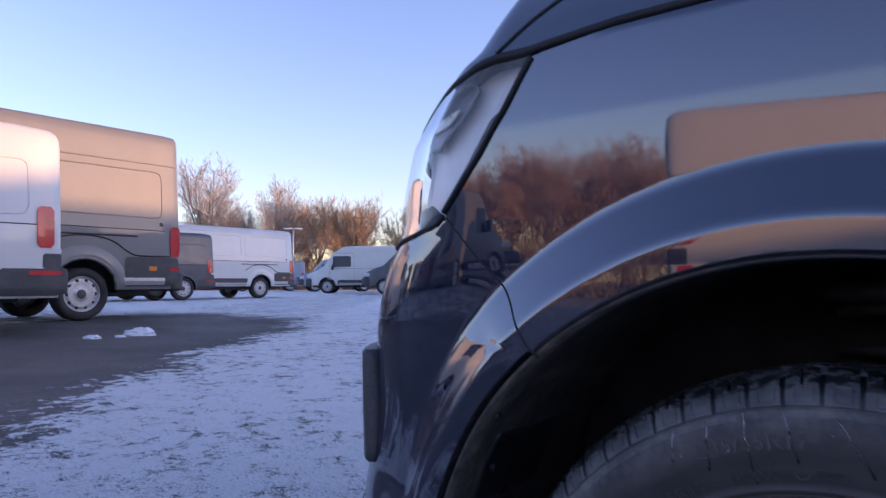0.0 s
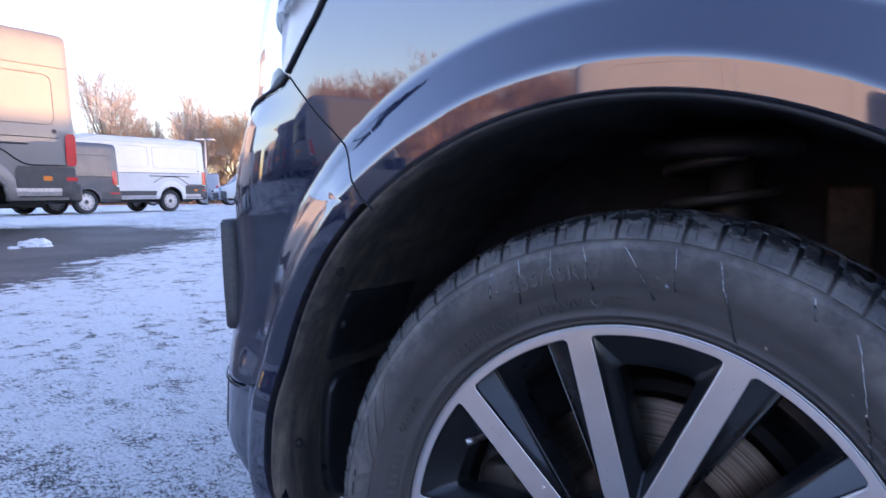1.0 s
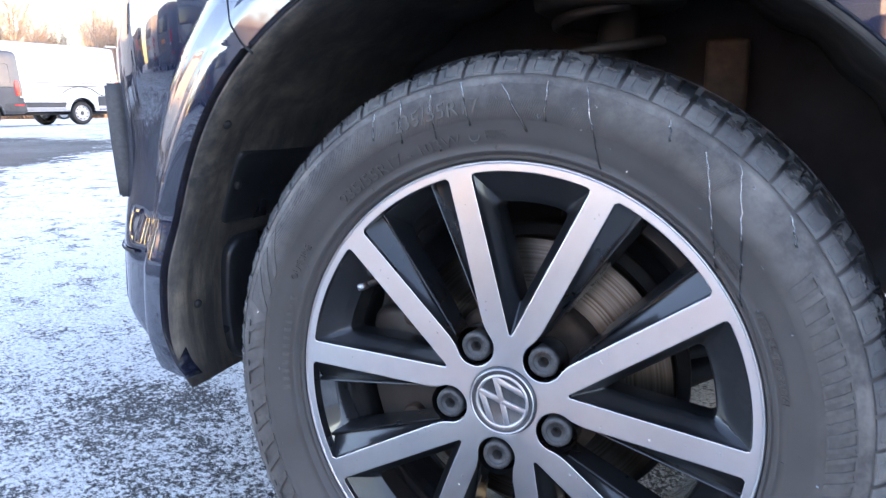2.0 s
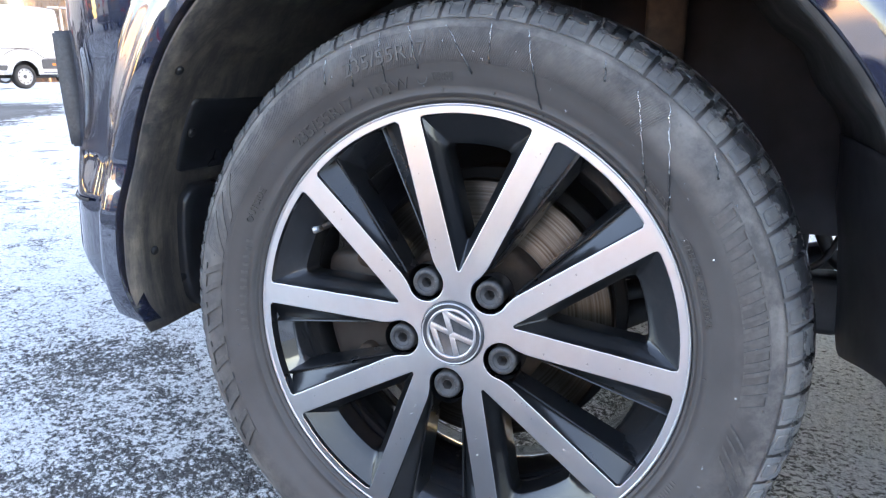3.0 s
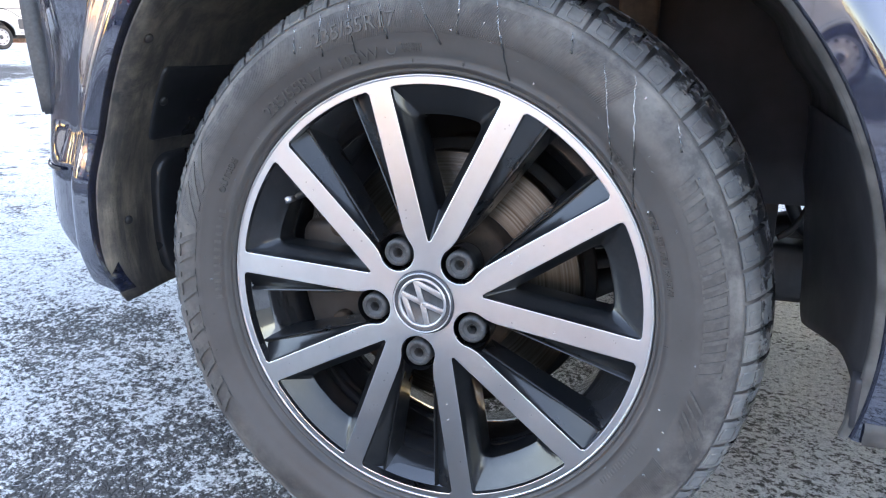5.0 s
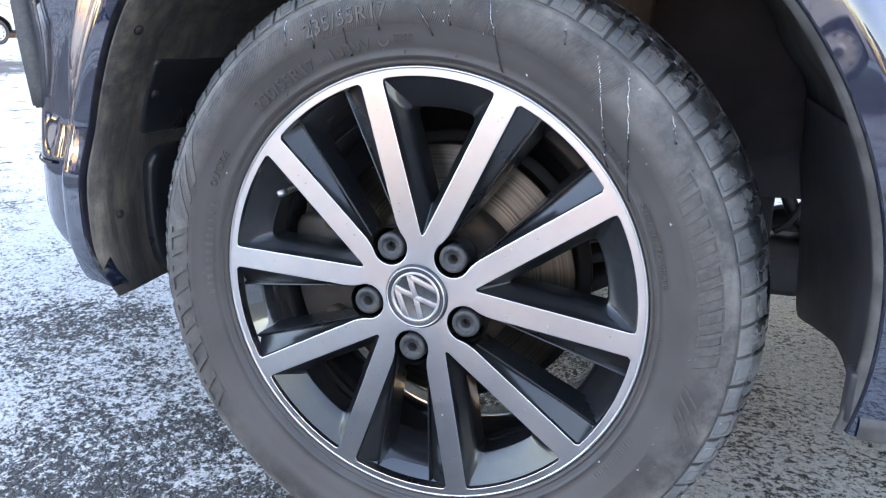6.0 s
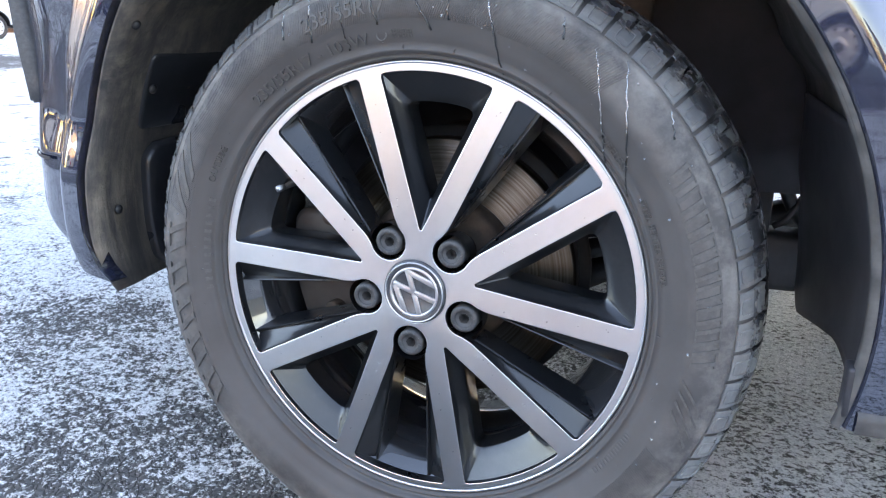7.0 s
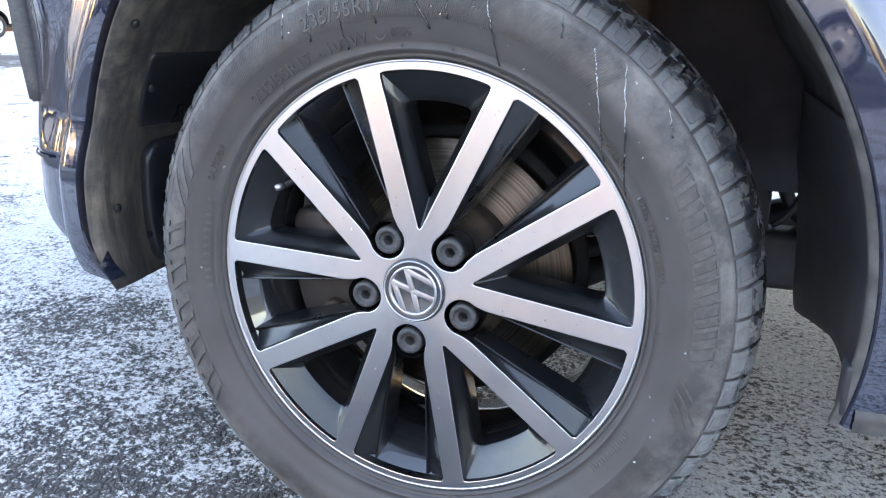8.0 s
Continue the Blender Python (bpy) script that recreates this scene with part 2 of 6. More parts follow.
M_FLANGE = plain("dusty_grey_flange", (0.085, 0.080, 0.078), 0.6, scale=32, vary=0.6, bump=0.6, dist=0.002)
M_WATER = Mat("water_bead", (0.9, 0.93, 0.95), 0.03, 0.0, Transmission_Weight=0.75, IOR=1.33, Coat_Weight=0.6).m
M_WETLINE = Mat("wet_streak", (0.016, 0.016, 0.017), 0.08, 0.0, Coat_Weight=0.8).m
M_WIN = Mat("tinted_window_glass", (0.012, 0.015, 0.018), 0.04, 0.0, Coat_Weight=0.5).m
M_FROSTWIN = plain("frosted_windscreen", (0.42, 0.47, 0.53), 0.45, scale=12, vary=0.3)
M_RED = plain("red_lamp_plastic", (0.52, 0.004, 0.012), 0.25, vary=0.2, scale=9, bump=0.0, Coat_Weight=0.4)
M_ORANGE = plain("amber_marker", (0.75, 0.22, 0.03), 0.25, vary=0.1)
M_LAMPCLEAR = plain("clear_lamp_plastic", (0.6, 0.62, 0.65), 0.15, vary=0.1)
M_STEEL = plain("painted_steel_wheel", (0.46, 0.46, 0.47), 0.4, 0.5, scale=30)
M_VANTYRE = plain("black_van_tyre", (0.028, 0.028, 0.029), 0.75, scale=50)
M_CLADDING = plain("dark_grey_cladding", (0.055, 0.058, 0.063), 0.6, scale=60)
P_WHITE = paint("white_van_paint", (0.61, 0.61, 0.595), rough=0.45, coat=0.7, dirt=0.12)
P_GREY = paint("silver_grey_van_paint", (0.168, 0.168, 0.168), rough=0.5, coat=0.5, dirt=0.15)
P_DARK = paint("slate_grey_van_paint", (0.060, 0.066, 0.078), rough=0.45, coat=0.5, flake=0.0, dirt=0.12)
P_BLUE = paint("frosted_blue_grey_paint", (0.20, 0.26, 0.36), dirt=0.4)
P_RED = paint("red_van_paint", (0.45, 0.02, 0.02), dirt=0.1)
M_SNOW = plain("lumpy_snow", (0.82, 0.84, 0.88), 0.7, vary=0.06, scale=25, bump=0.5, dist=0.01)
M_BARK = plain("winter_bark", (0.27, 0.21, 0.165), 0.85, vary=0.35, scale=9, bump=0.5, dist=0.01)


def twigs(name, a, b):
    k = Mat(name, a, 0.85)
    k.set("Base Color", k.mix(k.ramp(k.noise(k.pos(), 0.35, 3), (0.35, 0.0), (0.65, 1.0)), a, b))
    return k.m


M_TWIG = twigs("bare_twigs", (0.47, 0.40, 0.34), (0.40, 0.36, 0.33))
M_TWIG_RED = twigs("russet_twigs", (0.50, 0.33, 0.20), (0.42, 0.29, 0.19))
M_HEDGE = twigs("russet_hedge", (0.34, 0.245, 0.18), (0.27, 0.20, 0.15))


# ---- small building helpers ----
def part(name, bm, mat, parent=None, label="", smooth=True, at=None, sharp=None):
    me = bpy.data.meshes.new(name)
    bm.to_mesh(me)
    bm.free()
    for m in (mat if isinstance(mat, (list, tuple)) else [mat]):
        me.materials.append(m)
    if smooth:
        me.shade_smooth()
    if sharp:
        me.set_sharp_from_angle(angle=radians(sharp))
    ob = new(name, me)
    if parent is not None:
        ob.parent = parent
    if at is not None:
        ob.matrix_basis = at
    if label:
        tagged(ob, label)
    return ob


def thing(name, label, category, group="", at=None, kind=""):
    ob = new(name)
    ob.empty_display_size = 0.1
    if at is not None:
        ob.matrix_basis = at
    return tagged(ob, label, category, group, kind)


def smooth01(a, b, x):
    t = min(1.0, max(0.0, (x - a) / (b - a)))
    return t * t * (3 - 2 * t)


def lerp_table(table, x):
    if x <= table[0][0]:
        return table[0][1]
    for (x0, v0), (x1, v1) in zip(table, table[1:]):
        if x <= x1:
            return v0 + (v1 - v0) * (x - x0) / (x1 - x0)
    return table[-1][1]


def spline(points, n):
    """Catmull-Rom through points, n steps a span."""
    p = [Vector(q) for q in points]
    p = [p[0] * 2 - p[1], *p, p[-1] * 2 - p[-2]]
    out = []
    for i in range(1, len(p) - 2):
        a, b, c, d = p[i - 1:i + 3]
        for k in range(n):
            t = k / n
            out.append(0.5 * ((2 * b) + (c - a) * t + (2 * a - 5 * b + 4 * c - d) * t * t + (3 * b - a - 3 * c + d) * t ** 3))
    out.append(p[-2])
    return out


def grid_bm(rows, wrap=False, flip=False, bm=None):
    """A sheet of quads through rows of points."""
    bm = bm or bmesh.new()
    vs = [[bm.verts.new(p) for p in row] for row in rows]
    for a, b in zip(vs, vs[1:]):
        m = len(a)
        for j in range(m if wrap else m - 1):
            k = (j + 1) % m
            q = (a[j], a[k], b[k], b[j])
            try:
                bm.faces.new(q[::-1] if flip else q)
            except ValueError:
                pass
    return bm


def lathe(profile, n=96, a0=0.0, a1=2 * math.pi, bm=None):
    """Turn (radius, y) pairs about the y axis; the outside of a profile that runs outwards in radius faces -y."""
    full = abs(a1 - a0 - 2 * math.pi) < 1e-6
    steps = n if full else n + 1
    rows = []
    for i in range(steps):
        a = a0 + (a1 - a0) * i / n
        rows.append([(r * math.cos(a), y, r * math.sin(a)) for r, y in profile])
    if full:
        rows.append(rows[0])
    bm = grid_bm(rows, bm=bm)
    bmesh.ops.remove_doubles(bm, verts=bm.verts, dist=1e-6)
    return bm


def box_bm(sx, sy, sz, bevel=0.0, at=(0, 0, 0), bm=None, segments=2):
    own = bmesh.new()
    bmesh.ops.create_cube(own, size=1.0)
    for v in own.verts:
        v.co = Vector((v.co.x * sx, v.co.y * sy, v.co.z * sz))
    if bevel:
        bmesh.ops.bevel(own, geom=own.edges[:], offset=bevel, segments=segments, affect="EDGES", profile=0.6)
    for v in own.verts:
        v.co += Vector(at)
    return own if bm is None else merge(bm, own)


def merge(bm, other):
    me = bpy.data.meshes.new("tmp")
    other.to_mesh(me)
    other.free()
    bm.from_mesh(me)
    bpy.data.meshes.remove(me)
    return bm


def tube_bm(points, radii, sides=8, bm=None, cap=True):
    bm = bm or bmesh.new()
    pts = [Vector(p) for p in points]
    radii = radii if isinstance(radii, (list, tuple)) else [radii] * len(pts)
    rings = []
    for i, p in enumerate(pts):
        d = (pts[min(i + 1, len(pts) - 1)] - pts[max(i - 1, 0)]).normalized()
        u = d.cross(Vector((0.3, 0.1, 1)) if abs(d.z) < 0.9 else Vector((1, 0.2, 0))).normalized()
        v = d.cross(u)
        rings.append([bm.verts.new(p + (u * math.cos(2 * math.pi * k / sides) + v * math.sin(2 * math.pi * k / sides)) * radii[i]) for k in range(sides)])
    for a, b in zip(rings, rings[1:]):
        for k in range(sides):
            bm.faces.new((a[k], a[(k + 1) % sides], b[(k + 1) % sides], b[k]))
    if cap:
        bm.faces.new(rings[0][::-1])
        bm.faces.new(rings[-1])
    return bm


def solid(bm, thick):
    """Give a sheet some thickness."""
    bmesh.ops.recalc_face_normals(bm, faces=bm.faces[:])
    bmesh.ops.solidify(bm, geom=bm.faces[:], thickness=thick)
    return bm


def fill_shape(loops, depth, bevel, name, resolution=1):
    """A flat shape with holes in the x-z plane, its face at y = 0 towards -y, with bevelled edges. Returns a bmesh."""
    cu = bpy.data.curves.new(name, "CURVE")
    cu.dimensions = "2D"
    cu.fill_mode = "BOTH"
    cu.extrude = depth / 2 - bevel
    cu.bevel_depth = bevel
    cu.bevel_resolution = resolution
    cu.offset = -bevel
    for loop in loops:
        sp = cu.splines.new("POLY")
        sp.points.add(len(loop) - 1)
        for q, (x, z) in zip(sp.points, loop):
            q.co = (x, z, 0, 1)
        sp.use_cyclic_u = True
    ob = bpy.data.objects.new(name, cu)
    scene.collection.objects.link(ob)
    dg = bpy.context.evaluated_depsgraph_get()
    dg.update()
    me = bpy.data.meshes.new_from_object(ob.evaluated_get(dg))
    bm = bmesh.new()
    bm.from_mesh(me)
    bpy.data.objects.remove(ob)
    bpy.data.curves.remove(cu)
    bpy.data.meshes.remove(me)
    for v in bm.verts:
        x, z, y = v.co
        v.co = (x, -y + depth / 2, z)
    bmesh.ops.remove_doubles(bm, verts=bm.verts, dist=1e-6)
    bmesh.ops.recalc_face_normals(bm, faces=bm.faces[:])
    return bm


def text_bm(words, size, depth):
    """Raised lettering from the built-in font, reading along +x, upright along +y, proud along +z."""
    cu = bpy.data.curves.new("words", "FONT")
    cu.body = words
    cu.size = size
    cu.extrude = depth
    cu.resolution_u = 2
    cu.align_x = "CENTER"
    ob = bpy.data.objects.new("words", cu)
    scene.collection.objects.link(ob)
    dg = bpy.context.evaluated_depsgraph_get()
    dg.update()
    me = bpy.data.meshes.new_from_object(ob.evaluated_get(dg))
    bm = bmesh.new()
    bm.from_mesh(me)
    bpy.data.objects.remove(ob)
    bpy.data.curves.remove(cu)
    bpy.data.meshes.remove(me)
    return bm


def rounded(poly, radius, steps=4):
    """Round the corners of a closed 2D polygon."""
    out = []
    n = len(poly)
    for i in range(n):
        a, b, c = Vector(poly[i - 1]), Vector(poly[i]), Vector(poly[(i + 1) % n])
        d1, d2 = (a - b), (c - b)
        r = min(radius if not isinstance(radius, (list, tuple)) else radius[i], d1.length * 0.45, d2.length * 0.45)
        p, q = b + d1.normalized() * r, b + d2.normalized() * r
        for k in range(steps + 1):
            t = k / steps
            out.append(tuple(p * (1 - t) ** 2 + b * 2 * t * (1 - t) + q * t * t))
    return out


def dense(loop, step):
    """More points along a closed 2D loop."""
    out = []
    for a, b in zip(loop, loop[1:] + loop[:1]):
        n = max(1, int(math.hypot(b[0] - a[0], b[1] - a[1]) / step))
        out += [(a[0] + (b[0] - a[0]) * k / n, a[1] + (b[1] - a[1]) * k / n) for k in range(n)]
    return out


# ---- ground ----
LOT = 0.28


def rise(x, y):
    d = max(0.0, -0.88 * x + 0.47 * y - 0.30)
    return LOT * (1 - math.exp(-d / 2.1))


def frost_ground():
    k = Mat("frosted_asphalt", (0.05, 0.05, 0.05), 0.8)
    p = k.pos()
    x, y, z = k.split(p)
    # bare wheel track across the lot: d is the distance from its near edge
    wob = k.math("MULTIPLY", k.math("SUBTRACT", k.noise(p, 0.8, 6), 0.5), 1.1)
    d = k.math("ADD", k.math("ADD", k.math("MULTIPLY", x, -0.79), k.math("MULTIPLY", y, -0.61)), -1.85)
    d = k.math("ADD", k.math("MULTIPLY", d, 1.0), wob)
    streaks = k.noise(k.mapping(p, (1.9, 0.75, 1), (0, 0, 0.9)), 2.2, 8, 0.7)
    d = k.math("ADD", d, k.math("MULTIPLY", k.math("SUBTRACT", streaks, 0.5), 1.5))
    d = k.math("ADD", d, k.math("MULTIPLY", k.math("SUBTRACT", k.noise(p, 14.0, 7, 0.7), 0.5), 1.6))
    lane = k.math("MULTIPLY", k.ramp(k.math("MULTIPLY", d, 0.1), (0.0, 0.0), (0.035, 1.0)), k.ramp(k.math("MULTIPLY", d, 0.05), (0.12, 1.0), (0.19, 0.2)))
    lane = k.math("MULTIPLY", lane, k.ramp(k.math("MULTIPLY", k.math("ADD", y, wob), 0.1), (0.42, 1.0), (0.62, 0.12)))
    side = k.ramp(k.math("MULTIPLY", y, -0.25), (0.20, 0.0), (0.45, 1.0))
    lane = k.math("MAXIMUM", lane, k.math("MULTIPLY", side, 0.25))
    far = k.ramp(k.math("MULTIPLY", k.math("ADD", k.math("MULTIPLY", x, -1.0), y), 0.1), (0.11, 0.0), (0.30, 1.0))
    cover = k.noise(p, 3.2, 6, 0.6)
    tuft = k.noise(k.mapping(p, (1, 1, 1), (0, 0, 0.5)), 34.0, 8, 0.78)
    grain = k.noise(p, 260.0, 4, 0.75)
    wander = k.n.new("ShaderNodeVectorMath")
    wander.operation = "MULTIPLY_ADD"
    k.l.new(k.noise(p, 60.0, 3, out="Color"), wander.inputs[0])
    wander.inputs[1].default_value = (0.006, 0.006, 0.0)
    k.l.new(p, wander.inputs[2])
    flat = k.mapping(wander.outputs[0], (1, 1, 0))
    stones = k.voronoi(flat, 92.0, "DISTANCE_TO_EDGE")
    cells = k.voronoi(flat, 92.0, out="Color")
    # thinner frost close to the parked wheel
    bare = k.n.new("ShaderNodeVectorMath")
    bare.operation = "DISTANCE"
    k.l.new(p, bare.inputs[0])
    bare.inputs[1].default_value = (-0.10, -0.30, 0.0)
    near = k.ramp(k.math("MULTIPLY", bare.outputs["Value"], 0.5), (0.12, 0.27), (0.30, 0.13), (0.70, 0.0))
    under = k.math("MULTIPLY", k.ramp(k.math("ADD", k.math("MULTIPLY", x, 0.5), 0.5), (0.55, 0.0), (0.72, 1.0)), 0.02)
    f = k.math("ADD", k.math("MULTIPLY", cover, 0.45), k.math("MULTIPLY", tuft, 0.62))
    f = k.math("ADD", f, k.math("MULTIPLY", grain, 0.48))
    f = k.math("ADD", f, k.math("MULTIPLY", k.math("SUBTRACT", streaks, 0.5), k.math("MULTIPLY", far, 0.40)))
    f = k.math("ADD", f, k.math("MULTIPLY", far, 0.06))
    f = k.math("SUBTRACT", f, k.math("MULTIPLY", lane, 0.72))
    f = k.math("SUBTRACT", f, near)
    f = k.math("SUBTRACT", f, under)
    # dim ground by the van: extra frost in the colour makes up for light
    dim_side = k.ramp(x, (0.10, 0.0), (0.30, 1.0))
    f = k.math("ADD", f, k.math("MULTIPLY", dim_side, 0.115))
    rough = k.noise(k.mapping(p, (0.8, 1.3, 1), (0, 0, 0.1)), 75.0, 6, 0.75)
    f = k.math("ADD", f, k.math("MULTIPLY", k.math("SUBTRACT", rough, 0.5), k.math("MULTIPLY", dim_side, 1.9)))
    fleck = k.noise(k.mapping(p, (1.0, 0.85, 1), (0, 0, 0.7)), 26.0, 6, 0.72)
    f = k.math("ADD", f, k.math("MULTIPLY", k.math("SUBTRACT", fleck, 0.49), k.math("MULTIPLY", far, 0.55)))
    f = k.math("ADD", f, k.math("MULTIPLY", k.math("SUBTRACT", k.noise(p, 7.0, 5, 0.6), 0.5), 0.55))
    f = k.math("ADD", f, k.math("MULTIPLY", k.math("SUBTRACT", k.noise(p, 12.0, 7, 0.72), 0.52), k.math("MULTIPLY", far, 1.1)))
    clump = k.noise(p, 105.0, 7, 0.74)
    f = k.math("ADD", f, k.math("MULTIPLY", k.math("SUBTRACT", clump, 0.5), k.ramp(far, (0.0, 1.25), (1.0, 0.7))))
    flakes = k.math("SUBTRACT", k.noise(p, 250.0, 4, 0.8), 0.5)
    f = k.math("ADD", f, k.math("MULTIPLY", flakes, k.ramp(k.math("ADD", k.math("MULTIPLY", x, 0.5), 0.5), (0.52, 0.40), (0.62, 0.9))))
    ice = k.ramp(f, (0.595, 0.0), (0.655, 0.45), (0.74, 1.0))
    crystal = k.ramp(k.math("ADD", k.math("MULTIPLY", clump, 0.5), k.math("MULTIPLY", k.noise(p, 330.0, 4, 0.8), 0.5)), (0.42, 0.0), (0.54, 1.0))
    dome = k.ramp(stones, (0.0, 0.0), (0.10, 0.55), (0.32, 1.0))
    stone = k.mix(dome, (0.010, 0.010, 0.011), k.mix(0.55, (0.10, 0.098, 0.098), k.mix(0.94, cells, (0.45, 0.44, 0.43)), "MULTIPLY"))
    stone = k.mix(k.ramp(grain, (0.62, 0.0), (0.75, 0.5)), stone, (0.24, 0.235, 0.23))
    stone = k.mix(k.ramp(k.noise(p, 1.2, 4), (0.4, 0.0), (0.7, 0.35)), stone, (0.12, 0.117, 0.116))
    stone = k.mix(k.math("MULTIPLY", lane, 0.75), stone, k.mix(k.ramp(tuft, (0.35, 0.0), (0.65, 1.0)), (0.085, 0.080, 0.077), (0.17, 0.162, 0.157)))
    # stones darkened on that side only to sharpen contrast with the frost
    stone = k.mix(k.math("MULTIPLY", dim_side, 0.7), stone, k.mix(dome, (0.008, 0.008, 0.009), (0.032, 0.032, 0.034)))
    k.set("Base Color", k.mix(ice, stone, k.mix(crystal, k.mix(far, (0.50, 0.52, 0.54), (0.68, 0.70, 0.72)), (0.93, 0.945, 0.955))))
    wet = k.ramp(k.noise(p, 0.9, 4), (0.42, 0.55), (0.62, 0.80))
    k.set("Roughness", k.mix(ice, wet, 0.6))
    h = k.mix(ice, k.math("ADD", dome, k.math("MULTIPLY", grain, 0.25)), k.math("ADD", k.math("MULTIPLY", crystal, 0.8), k.math("MULTIPLY", dome, 0.5)))
    k.bump(h, 0.75, 0.006)
    return k.m


def axis_steps(lo, hi, step, reach, grow=1.22):
    mid = list(np.arange(lo, hi + step / 2, step))
    out, s, v = [], step, hi
    while v < reach:
        s = min(s * grow, 160.0)
        v += s
        out.append(v)
    low, s, v = [], step, lo
    while v > -reach:
        s = min(s * grow, 160.0)
        v -= s
        low.append(v)
    return np.array(low[::-1] + mid + out)


def build_ground():
    xs = axis_steps(-1.25, 0.75, 0.006, 1500.0)
    ys = axis_steps(-0.42, 0.80, 0.006, 1500.0)
    X, Y = np.meshgrid(xs, ys, indexing="ij")
    D = np.maximum(0.0, -0.88 * X + 0.47 * Y - 0.30)
    Z = LOT * (1 - np.exp(-D / 2.1))
    # stones pressed in the tar: nearest point of a jittered lattice, only where the mesh is fine
    rng = np.random.default_rng(4)
    cell = 0.013
    gx, gy = np.floor(X / cell).astype(int), np.floor(Y / cell).astype(int)
    jit = rng.random((512, 512, 3))
    best = np.full(X.shape, 9.0)
    tall = np.zeros(X.shape)
    for dx in (-1, 0, 1):
        for dy in (-1, 0, 1):
            j = jit[(gx + dx) % 512, (gy + dy) % 512]
            dd = np.hypot(X - (gx + dx + j[..., 0]) * cell, Y - (gy + dy + j[..., 1]) * cell) / cell
            take = dd < best
            best = np.where(take, dd, best)
            tall = np.where(take, j[..., 2], tall)
    fine = np.clip(1.0 - np.maximum(np.maximum(-1.25 - X, X - 0.75), np.maximum(-0.42 - Y, Y - 0.80)) / 0.05, 0, 1)
    Z += fine * (np.clip(1 - (best / 0.62) ** 2, 0, 1) * (0.0006 + 0.0018 * tall) - 0.0012)
    n, m = X.shape
    me = bpy.data.meshes.new("ground")
    idx = np.arange(n * m).reshape(n, m)
    faces = np.stack([idx[:-1, :-1], idx[1:, :-1], idx[1:, 1:], idx[:-1, 1:]], -1).reshape(-1, 4)
    me.vertices.add(n * m)
    me.vertices.foreach_set("co", np.stack([X, Y, Z], -1).astype(np.float32).ravel())
    me.loops.add(faces.size)
    me.loops.foreach_set("vertex_index", faces.astype(np.int32).ravel())
    me.polygons.add(len(faces))
    me.polygons.foreach_set("loop_start", np.arange(0, faces.size, 4, dtype=np.int32))
    me.update(calc_edges=True)
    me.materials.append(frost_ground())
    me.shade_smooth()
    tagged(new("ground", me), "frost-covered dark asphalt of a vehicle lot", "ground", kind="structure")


build_ground()


# ---- the parked dark van: nose, wing and wheel arch ----
ARCH_X, ARCH_Z, ARCH_R = -0.004, 0.351, 0.416
PLAN = [(4.2, 0.03), (3.0, 0.004), (1.0, 0.0), (0.30, 0.0), (0.0, 0.0), (-0.20, 0.0), (-0.30, 0.0), (-0.40, 0.001), (-0.47, 0.008), (-0.505, 0.019), (-0.535, 0.038),
        (-0.562, 0.063), (-0.60, 0.105), (-0.65, 0.185), (-0.72, 0.33), (-0.79, 0.55), (-0.825, 0.75), (-0.835, 0.912)]
_line = spline([(x, y, 0) for x, y in PLAN], 24)
_arc = [0.0]
for _a, _b in zip(_line, _line[1:]):
    _arc.append(_arc[-1] + (_b - _a).length)
_zero = next(i for i, p in enumerate(_line) if p.x <= 0)
_arc = [a - _arc[_zero] for a in _arc]
S_END = -_arc[-1]
NOSE_X = [(0.24, 0.10), (0.265, 0.07), (0.28, 0.030), (0.31, 0.004), (0.36, -0.008), (0.42, -0.004), (0.50, 0.0), (0.66, -0.003), (0.70, 0.0), (0.74, 0.010), (0.77, 0.022), (0.80, 0.042), (0.82, 0.050),
          (0.87, 0.057), (0.93, 0.075), (0.98, 0.108), (1.00, 0.125), (1.02, 0.138)]


def plan_at(s):
    """Point and inward normal of the van's outline; s runs with x along the side and on round the nose (negative)."""
    a = -s
    lo, hi = 0, len(_arc) - 1
    while hi - lo > 1:
        mid = (lo + hi) // 2
        if _arc[mid] <= a:
            lo = mid
        else:
            hi = mid
    t = (a - _arc[lo]) / max(1e-9, _arc[hi] - _arc[lo])
    p = _line[lo].lerp(_line[hi], t)
    d = (_line[min(hi + 2, len(_line) - 1)] - _line[max(lo - 2, 0)]).normalized()
    return p, Vector((-d.y, d.x, 0)) * (-1)


def ease(a, b, x, e=0.17):
    """0 to 1 in a straight run with short rounded ends."""
    t = min(1.0, max(0.0, (x - a) / (b - a)))
    k = 1 / (1 - e)
    return k * t * t / (2 * e) if t < e else 1 - k * (1 - t) ** 2 / (2 * e) if t > 1 - e else k * (t - e / 2)


def belly(z):
    return smooth01(0.600, 0.440, z)


